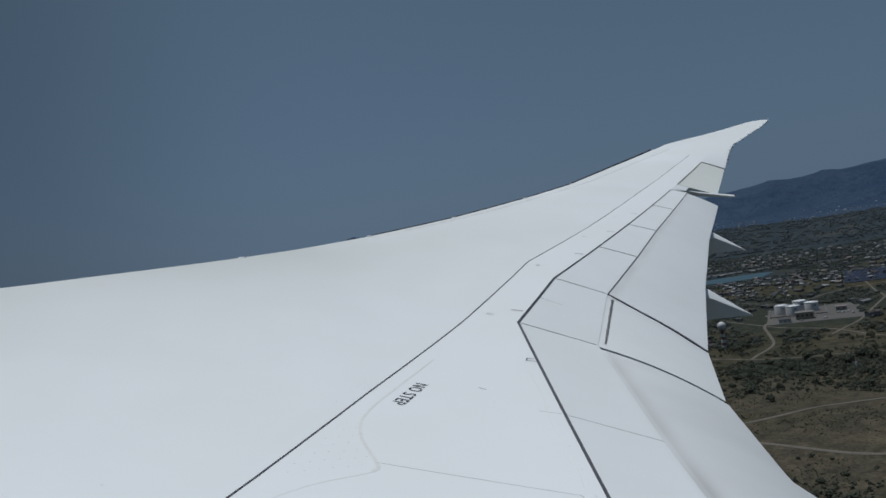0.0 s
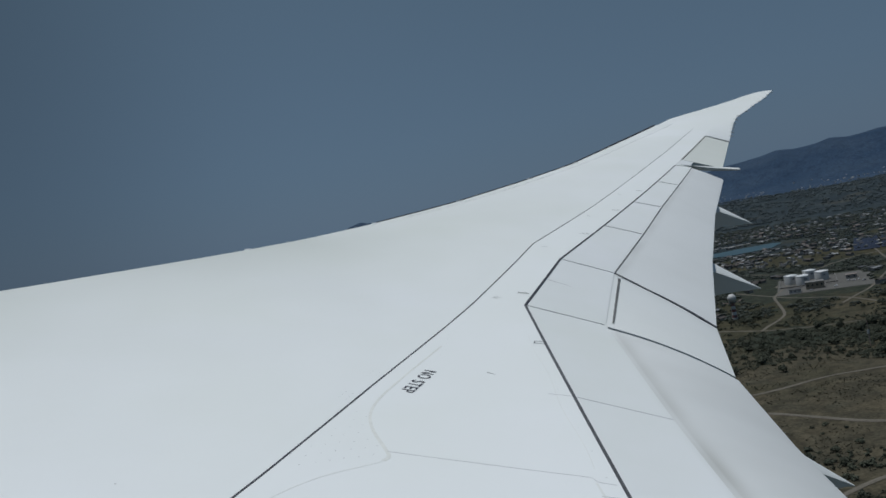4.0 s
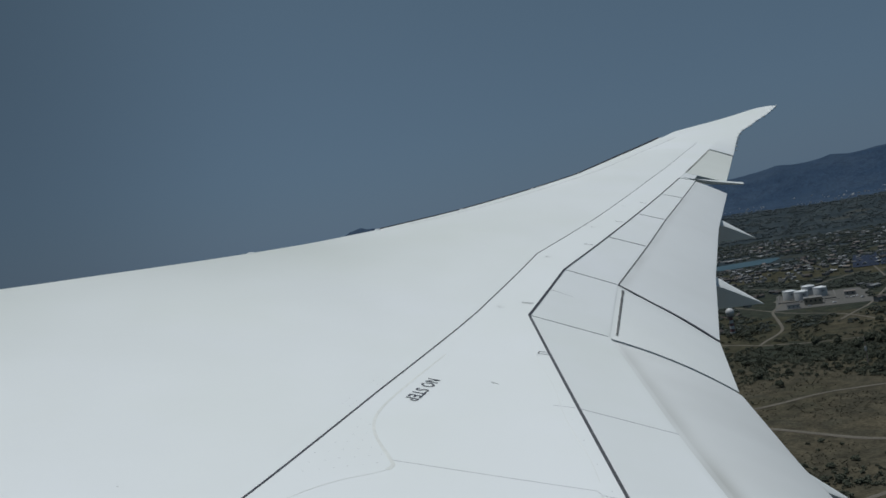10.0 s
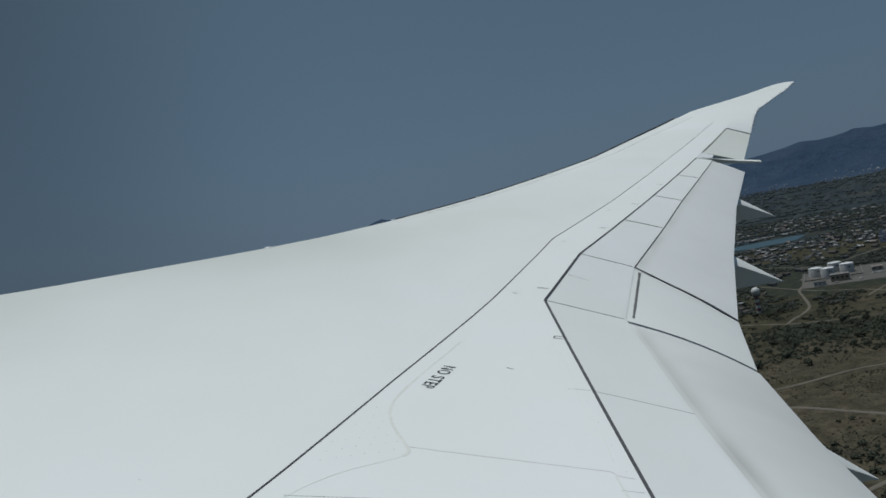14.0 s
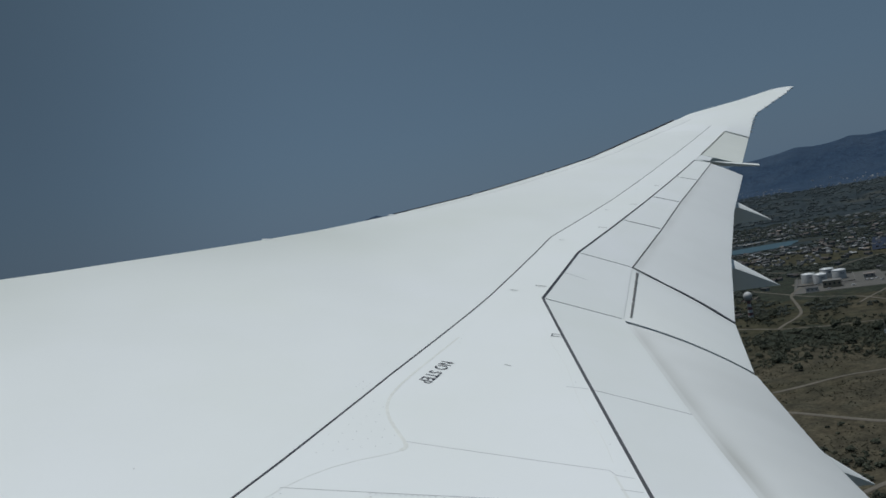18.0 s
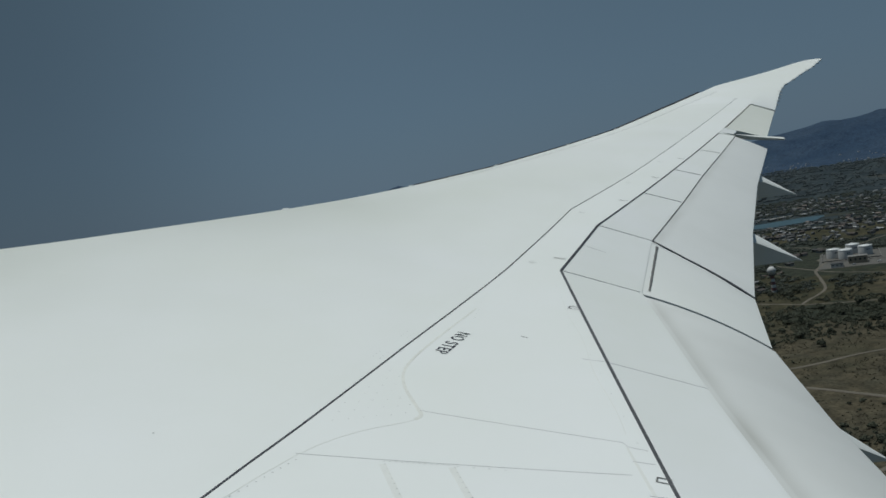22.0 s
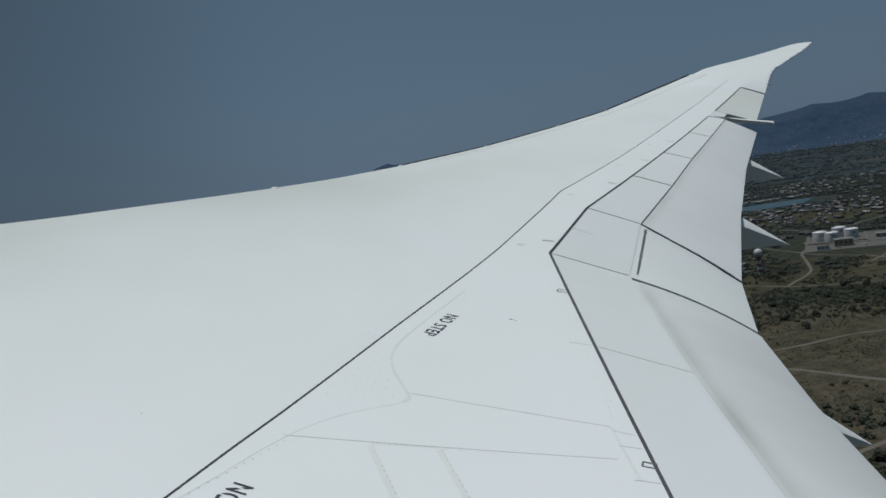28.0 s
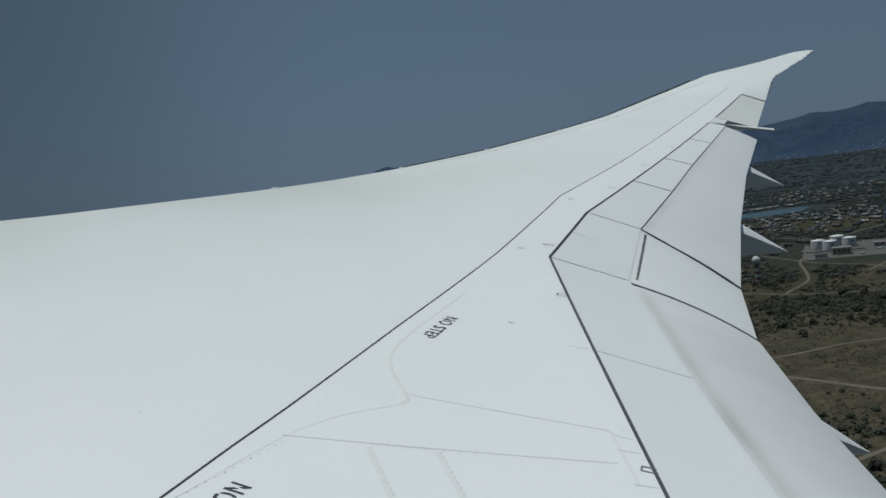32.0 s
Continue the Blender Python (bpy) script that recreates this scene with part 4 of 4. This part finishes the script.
def scatter(name, count, r0, r1, a0, a1, size, mat, label, seed, bias=0.0):
    """Woods and scrub too many to count, one joined mesh of small leafy clumps."""
    g = np.random.default_rng(seed)
    kit = [clump_points(1.0, 1.0, 0.8 if size < 3 else 0.6, 12 if size < 3 else 20, 0.42 if size < 3 else 0.28, 40 + k) for k in range(6)]
    verts, faces, base, done, tries = [], [], 0, 0, 0
    while done < count and tries < count * 12:
        tries += 1
        az = g.uniform(a0, a1)
        r = math.sqrt(g.uniform(r0 * r0, r1 * r1)) if g.random() < 0.5 else g.uniform(r0, r1)
        x, y = spot(az, r)
        wood = fb(x - 500, y + 200, 130, 3) + 0.5 * fb(x, y, 35, 2) - 0.55 * dry_field(r, az) + bias - 0.12 + 0.37 * smooth(r, 700, 860) + 0.3 * (1 - smooth(r, 430, 480))
        if wood < g.uniform(-0.3, 0.35) or not clear_of_depot(x, y) or (bare_field(x, y) > 0.4 and g.random() < 0.94):
            continue
        kv, kf = kit[int(g.integers(6))]
        s, z, a = size * g.uniform(0.5, 1.4), ground_z(x, y), g.uniform(0, 6.28)
        c, q = math.cos(a) * s, math.sin(a) * s
        verts += [(x + p[0] * c - p[1] * q, y + p[0] * q + p[1] * c, z + p[2] * s) for p in kv]
        faces += [tuple(i + base for i in f) for f in kf]
        base += len(kv)
        done += 1
    ob = part(name, (verts, faces), mat, None, smooth=False)
    ob.data.polygons.foreach_set("use_smooth", [size > 3] * len(ob.data.polygons))
    return tagged(ob, label, "woods", kind="stuff")


def dry_tufts(count):
    """Low tufts of dead grass and thistle on the open field, one joined mesh."""
    g = np.random.default_rng(17)
    kit = [clump_points(1.0, 1.0, 0.5, 3, 0.55, 70 + k) for k in range(4)]
    verts, faces = [], []
    done = 0
    while done < count:
        az, r = g.uniform(17, 35), g.uniform(360, 800)
        x, y = spot(az, r)
        if fb(x + 12, y - 31, 40, 3) < g.uniform(-0.3, 0.4) or (int(x // 8), int(y // 8)) in ROADS:
            continue
        kv, kf = kit[int(g.integers(4))]
        k, z, size, a = len(verts), ground_z(x, y), g.uniform(0.35, 1.0), g.uniform(0, 6.28)
        c, q = math.cos(a) * size, math.sin(a) * size
        verts += [(x + p[0] * c - p[1] * q, y + p[0] * q + p[1] * c, z + p[2] * size) for p in kv]
        faces += [tuple(i + k for i in f) for f in kf]
        done += 1
    return tagged(part("dry_grass", (verts, faces), TUFT, None, smooth=False), "low dry grass tufts on a brown field", "grass", kind="stuff")


dry_tufts(4800)
scatter("scrub", 3300, 330, 950, 14, 36, 1.6, LEAF, "dark low scrub scattered over dry grass", 5, -0.14)
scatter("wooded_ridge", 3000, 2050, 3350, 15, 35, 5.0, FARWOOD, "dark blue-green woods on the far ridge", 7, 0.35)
scatter("woods", 8000, 880, 2000, 14, 36, 3.1, WOOD, "dark trees among the houses of the town", 6, 0.16)


# ---- houses ----
def house(l, w, h, pitch, wall_mat, roof_mat, label):
    ob = thing("house", pose(0, 0, 0), label, "house", "houses of the town")
    bm = bmesh.new()
    box(bm, -l / 2, l / 2, -w / 2, w / 2, -1.5, h)
    walls = part("wall", bm, wall_mat, ob, smooth=False)
    bm = bmesh.new()
    e = 0.5
    a = [bm.verts.new(p) for p in ((-l / 2 - e, -w / 2 - e, h - 0.1), (l / 2 + e, -w / 2 - e, h - 0.1), (l / 2 + e, w / 2 + e, h - 0.1), (-l / 2 - e, w / 2 + e, h - 0.1))]
    if pitch:
        t = [bm.verts.new((-l / 2 - e, 0, h + pitch)), bm.verts.new((l / 2 + e, 0, h + pitch))]
        for f in ((a[0], a[1], t[1], t[0]), (a[2], a[3], t[0], t[1]), (a[1], a[2], t[1]), (a[3], a[0], t[0]), tuple(a[::-1])):
            bm.faces.new(f)
    else:
        t = [bm.verts.new((v.co.x, v.co.y, h + 0.35)) for v in a]
        bm.faces.new(t)
        bm.faces.new(a[::-1])
        for i in range(4):
            bm.faces.new((a[i], a[(i + 1) % 4], t[(i + 1) % 4], t[i]))
    part("roof", bm, roof_mat, ob, smooth=False)
    for sx in (-0.3, 0.05, 0.34):
        bm = bmesh.new()
        box(bm, sx * l - 0.6, sx * l + 0.6, -w / 2 - 0.05, -w / 2 + 0.1, 0.35 * h, 0.75 * h)
        part("window", bm, GLASS, walls, smooth=False)
    bm = bmesh.new()
    box(bm, -0.15 * l - 0.5, -0.15 * l + 0.5, -w / 2 - 0.06, -w / 2 + 0.1, -0.5, 2.1)
    part("door", bm, BROWNWALL, walls, smooth=False)
    return ob


KINDS = [house(8.6, 6.2, 2.8, 1.2, WALL, ROOF, "pale house with a faded pitched roof"),
         house(7.4, 6, 2.8, 0, WALL, ROOFW, "low house with a flat pale roof"),
         house(9, 6.6, 5.2, 1.1, WALL, ROOF, "two storey pale house with a pitched roof"),
         house(14, 7, 3.2, 0.6, WALL, ROOFW, "long shed with a pale sheet roof")]
used = set()
count = 0
while count < 230:
    az = rnd.uniform(16, 34)
    r = 880 + 900 * rnd.random() ** 0.75
    x, y = spot(az, r)
    if fb(x + 40, y - 70, 160, 3) < rnd.uniform(-0.5, 0.35) or not clear_of_depot(x, y) or (r < 1200 and bare_field(x, y) > 0.4):
        continue
    k = rnd.choice((0, 0, 1, 1, 1, 2, 3))
    m = pose(x, y, ground_z(x, y), 0, 0, rnd.choice((20, 110, 200, 290)) + rnd.uniform(-14, 14))
    if k in used:
        copy_thing(KINDS[k], m)
    else:
        used.add(k)
        KINDS[k].matrix_basis = m
    count += 1


def far_houses(name, count, r0, r1, a0, a1, label, seed, walls, size=1.0):
    g = random.Random(seed)
    verts, faces = [], []
    mats = []
    done = 0
    while done < count:
        az, r = g.uniform(a0, a1), g.uniform(r0, r1)
        x, y = spot(az, r)
        if fb(x, y, 220, 3) < g.uniform(-0.2, 0.4) or not clear_of_depot(x, y):
            continue
        z, s, a = ground_z(x, y), size * g.uniform(0.35, 0.9), g.uniform(0, 3.14)
        c, q = math.cos(a), math.sin(a)
        l, w, h = 7 * s, 4.5 * s, size * g.uniform(2.5, 4.5)
        b = len(verts)
        for px, py, pz in ((-l, -w, -2), (l, -w, -2), (l, w, -2), (-l, w, -2), (-l, -w, h), (l, -w, h), (l, w, h), (-l, w, h), (-l, 0, h + 0.9), (l, 0, h + 0.9)):
            verts.append((x + px * c - py * q, y + px * q + py * c, z + pz))
        faces += [tuple(b + i for i in f) for f in ((0, 1, 5, 4), (1, 2, 6, 9, 5), (2, 3, 7, 6), (3, 0, 4, 8, 7), (4, 5, 9, 8), (6, 7, 8, 9))]
        mats += [0, 0, 0, 0, 1, 1]
        done += 1
    ob = part(name, (verts, faces), walls, None, smooth=False)
    ob.data.polygons.foreach_set("material_index", mats)
    return tagged(ob, label, "houses", kind="stuff")


far_houses("distant_houses", 760, 1180, 1950, 14, 35, "crowded pale houses of a town", 21, [WALL, ROOFW], 0.64)
far_houses("hill_houses", 150, 3300, 3900, 19, 34, "tiny pale houses below the mountains", 22, [PALE, PALE], 0.6)


# ---- fuel depot ----
DX, DY = spot(DEPOT_AZ, DEPOT_R)
DZ = ground_z(DX, DY)
TURN = -DEPOT_AZ
depot = pose(DX, DY, DZ, 0, 0, TURN)


def storage_tank(label):
    ob = thing("storage_tank", pose(0, 0, 0), label, "storage tank", "white tanks of the fuel depot")
    bm = bmesh.new()
    lathe(bm, [(8.6, -0.3), (8.6, 11.2), (8.55, 11.3)], 40)
    shell = part("shell", bm, STEEL, ob)
    bm = bmesh.new()
    lathe(bm, [(8.75, 11.15), (8.75, 11.42), (6, 11.95), (2.5, 12.3), (0.3, 12.4)], 40)
    top = part("roof", bm, TANKTOP, ob)
    for z in (3.4, 7.0):
        bm = bmesh.new()
        lathe(bm, [(8.66, z), (8.66, z + 0.18)], 40)
        part("hoop", bm, STEEL, shell)
    bm = bmesh.new()
    for i in range(28):
        a = 0.9 + i * 0.055
        box(bm, 8.7 * math.cos(a) - 0.45, 8.7 * math.cos(a) + 0.45, 8.7 * math.sin(a) - 0.45, 8.7 * math.sin(a) + 0.45, 0.4 * i, 0.4 * i + 0.12)
    part("stair", bm, BARE, ob, smooth=False)
    bm = bmesh.new()
    lathe(bm, [(0.5, 12.2), (0.5, 13.0), (0.7, 13.1)], 10)
    part("vent", bm, BARE, top)
    bm = bmesh.new()
    for i in range(32):
        a, b2 = 2 * math.pi * i / 32, 2 * math.pi * (i + 1) / 32
        tube(bm, (8.6 * math.cos(a), 8.6 * math.sin(a), 12.3), (8.6 * math.cos(b2), 8.6 * math.sin(b2), 12.3), 0.05, 4)
        tube(bm, (8.6 * math.cos(a), 8.6 * math.sin(a), 11.3), (8.6 * math.cos(a), 8.6 * math.sin(a), 12.3), 0.04, 4)
    part("railing", bm, BARE, top)
    # unreadable dark marks on the shell
    for j, wdt in enumerate((0.05, 0.03, 0.05)):
        bm = bmesh.new()
        a0 = -1.35 + 0.16 * j
        pts = [(8.64 * math.cos(a0 + wdt * k), 8.64 * math.sin(a0 + wdt * k)) for k in range(3)]
        for (x0, y0), (x1, y1) in zip(pts, pts[1:]):
            bm.faces.new([bm.verts.new(p) for p in ((x0, y0, 6.2), (x1, y1, 6.2), (x1, y1, 8.6), (x0, y0, 8.6))])
        part("painted_mark", bm, LETTER, shell, smooth=False)
    return ob


tank = storage_tank("white cylindrical storage tank on a concrete pad")
spots_t = ((-15, 0), (-3, -13), (5, 25), (17, 3))
tank.matrix_basis = depot @ pose(*spots_t[0], 0.3) @ Matrix.Diagonal((0.85, 0.85, 0.85, 1))
for x, y in spots_t[1:]:
    copy_thing(tank, depot @ pose(x, y, 0.3, 0, 0, 0))
bm = bmesh.new()
box(bm, -30, 66, -76, 38, -0.8, 0.25)
ob = part("concrete_pad", bm, YARD, None, smooth=False)
ob.matrix_basis = depot
tagged(ob, "pale concrete yard of the fuel depot", "pavement", kind="structure")
ring = []
for i in range(48):
    a = 2 * math.pi * i / 48
    k = 1 + 0.14 * math.sin(3 * a + 1) + 0.08 * math.sin(7 * a)
    ring.append(Vector((14 + 66 * k * math.cos(a), -16 + 62 * k * math.sin(a), -0.05)))
bm = bmesh.new()
mid_v = bm.verts.new((14, -16, 0.12))
rim = [bm.verts.new(p) for p in ring]
for i in range(48):
    bm.faces.new((mid_v, rim[i], rim[(i + 1) % 48]))
ob = part("dirt_apron", bm, DIRT, None, smooth=False)
ob.matrix_basis = depot
tagged(ob, "bare pale earth round the fuel depot", "pavement", kind="structure")
for x0, x1, y0, y1 in ((-27, 31, -27, -26.4), (-27, 31, 36, 36.6), (-27.6, -27, -27, 36.6), (31, 31.6, -27, 36.6)):
    bm = bmesh.new()
    box(bm, x0, x1, y0, y1, 0, 1.3)
    ob = part("bund_wall", bm, CONCRETE, None, smooth=False)
    ob.matrix_basis = depot
    tagged(ob, "low concrete wall round the tanks", "wall", "walls round the tanks", "structure")


def block(name, x, y, l, w, h, wall_mat, roof_mat, label):
    ob = thing(name, depot @ pose(x, y, 0.2), label, "building")
    bm = bmesh.new()
    box(bm, -l / 2, l / 2, -w / 2, w / 2, 0, h)
    part("wall", bm, wall_mat, ob, smooth=False)
    bm = bmesh.new()
    box(bm, -l / 2 - 0.3, l / 2 + 0.3, -w / 2 - 0.3, w / 2 + 0.3, h, h + 0.5)
    part("roof", bm, roof_mat, ob, smooth=False)
    n = int(l / 4)
    for i in range(n):
        bm = bmesh.new()
        cx = -l / 2 + (i + 0.5) * l / n
        box(bm, cx - 0.8, cx + 0.8, -w / 2 - 0.06, -w / 2 + 0.1, 0.45 * h, 0.75 * h)
        part("window", bm, GLASS, ob, smooth=False)
    return ob


block("pump_house", 8, -52, 18, 11, 7, BROWNWALL, CONCRETE, "square tan block building beside the tanks")
block("office", -12, -68, 12, 8, 3.6, STEEL, ROOFW, "low white building at the edge of the depot")
block("shed", 46, -14, 11, 7, 4, WALL, ROOF, "small pale shed in the depot yard")
for i, (x0, y0, x1, y1) in enumerate(((-15, -8, 14, -36), (-3, -21, 0, -45), (17, -6, 20, -40), (5, 17, -8, -40), (-20, -36, 34, -40))):
    bm = bmesh.new()
    for k in (0, 0.7):
        tube(bm, (x0 + k, y0, 0.9), (x1 + k, y1, 0.9), 0.22, 8)
    ob = part("pipe_run", bm, CONCRETE, None)
    ob.matrix_basis = depot
    tagged(ob, "grey pipes running between the tanks", "pipe", "pipes of the depot")


def vehicle(label):
    ob = thing("car", pose(0, 0, 0), label, "car", "vehicles in the depot yard")
    bm = bmesh.new()
    box(bm, -2.1, 2.1, -0.85, 0.85, 0.35, 0.95)
    vs = box(bm, -1.1, 1.4, -0.75, 0.75, 0.95, 1.5)
    for v in vs[4:]:
        v.co.x *= 0.75
    bmesh.ops.bevel(bm, geom=bm.edges[:], offset=0.08, segments=1, affect="EDGES")
    part("body", bm, CAR, ob, smooth=False)
    for x in (-1.3, 1.3):
        for y in (-0.8, 0.8):
            bm = bmesh.new()
            tube(bm, (x, y - 0.1, 0.33), (x, y + 0.1, 0.33), 0.33, 12)
            part("wheel", bm, SEAL, ob)
    return ob


car = vehicle("small parked car on pale concrete")
car.matrix_basis = depot @ pose(42, -34, 0.25)
for x, y, a in ((47, -36, 10), (52, -30, 80), (28, -62, 0), (56, -46, 45), (4, -66, 5)):
    copy_thing(car, depot @ pose(x, y, 0.25, 0, 0, a))

# ---- small white lookout building with a mast ----
tx, ty = spot(29.9, 600)
tower = thing("lookout_building", pose(tx, ty, ground_z(tx, ty), 0, 0, -20), "small white two-stage lookout building on a dirt clearing", "building")
bm = bmesh.new()
box(bm, -3.6, 3.6, -3, 3, -1, 3.4)
part("lower_storey", bm, STEEL, tower, smooth=False)
bm = bmesh.new()
box(bm, -2.4, 2.4, -2.2, 2.2, 3.4, 5.2)
part("glazed_storey", bm, GLASS, tower, smooth=False)
bm = bmesh.new()
box(bm, -2.8, 2.8, -2.6, 2.6, 5.2, 7.2)
part("upper_storey", bm, STEEL, tower, smooth=False)
bm = bmesh.new()
box(bm, 3.6, 13, -3.4, 3.0, -1, 0.7)
part("terrace", bm, CONCRETE, tower, smooth=False)
mx, my = spot(27.9, 690)
mast = thing("mast", pose(mx, my, ground_z(mx, my)), "slender striped radio mast in the scrub", "mast")
bm = bmesh.new()
lathe(bm, [(0.35, -1), (0.22, 10), (0.12, 20)], 8)
part("pole", bm, YELLOW, mast)
bm = bmesh.new()
box(bm, -0.7, 0.7, -0.3, 0.3, 10, 13)
part("antenna", bm, STEEL, mast, smooth=False)

# ---- radar tower: white ball on a banded shaft ----
rx, ry = spot(20.6, 885)
radar = thing("radar_tower", pose(rx, ry, ground_z(rx, ry)), "red and white banded tower topped by a white radar dome", "radar tower")
for i in range(6):
    bm = bmesh.new()
    r0, r1 = 2.6 - 0.16 * i, 2.6 - 0.16 * (i + 1)
    lathe(bm, [(r0, 2.8 * i - (0.8 if i == 0 else 0)), (r1, 2.8 * (i + 1))], 16)
    part("band", bm, RED if i % 2 else STEEL, radar)
bm = bmesh.new()
lathe(bm, [(1.7, 16.8), (3.6, 17.6), (3.6, 18.1), (1.6, 18.2)], 20)
part("platform", bm, CONCRETE, radar)
bm = bmesh.new()
lathe(bm, [(1.9, 18.2)] + [(4.1 * math.cos(a), 21.6 + 4.1 * math.sin(a)) for a in [math.radians(-55 + 14 * k) for k in range(11)]], 24)
part("dome", bm, STEEL, radar)
for k in (-1, 1):
    bm = bmesh.new()
    tube(bm, (k * 1.8, 0, 16.5), (k * 9.5, 0, 18.6), 0.28, 6)
    tube(bm, (k * 9.5, 0, 18.6), (k * 9.5, 0, 20.2), 0.22, 6)
    part("side_arm", bm, YELLOW, radar)

# ---- solar panels ----
for i in range(9):
    for j in range(3):
        sx, sy = spot(28.6 + 1.5 * j, 1290 + 17 * i)
        rack = thing("solar_panel_row", pose(sx, sy, ground_z(sx, sy), 0, 0, -28), "dark solar panel row on a dry slope", "solar panel", "solar panel rows")
        bm = bmesh.new()
        vs = box(bm, -16, 16, -2.6, 2.6, 1.6, 1.75)
        for v in vs:
            v.co.z += 0.32 * v.co.y
        part("panel_table", bm, PANELS, rack, smooth=False)
        for px in (-13, -4.5, 4.5, 13):
            bm = bmesh.new()
            tube(bm, (px, 0, -1.5), (px, 0, 1.65), 0.12, 6)
            part("post", bm, BARE, rack)
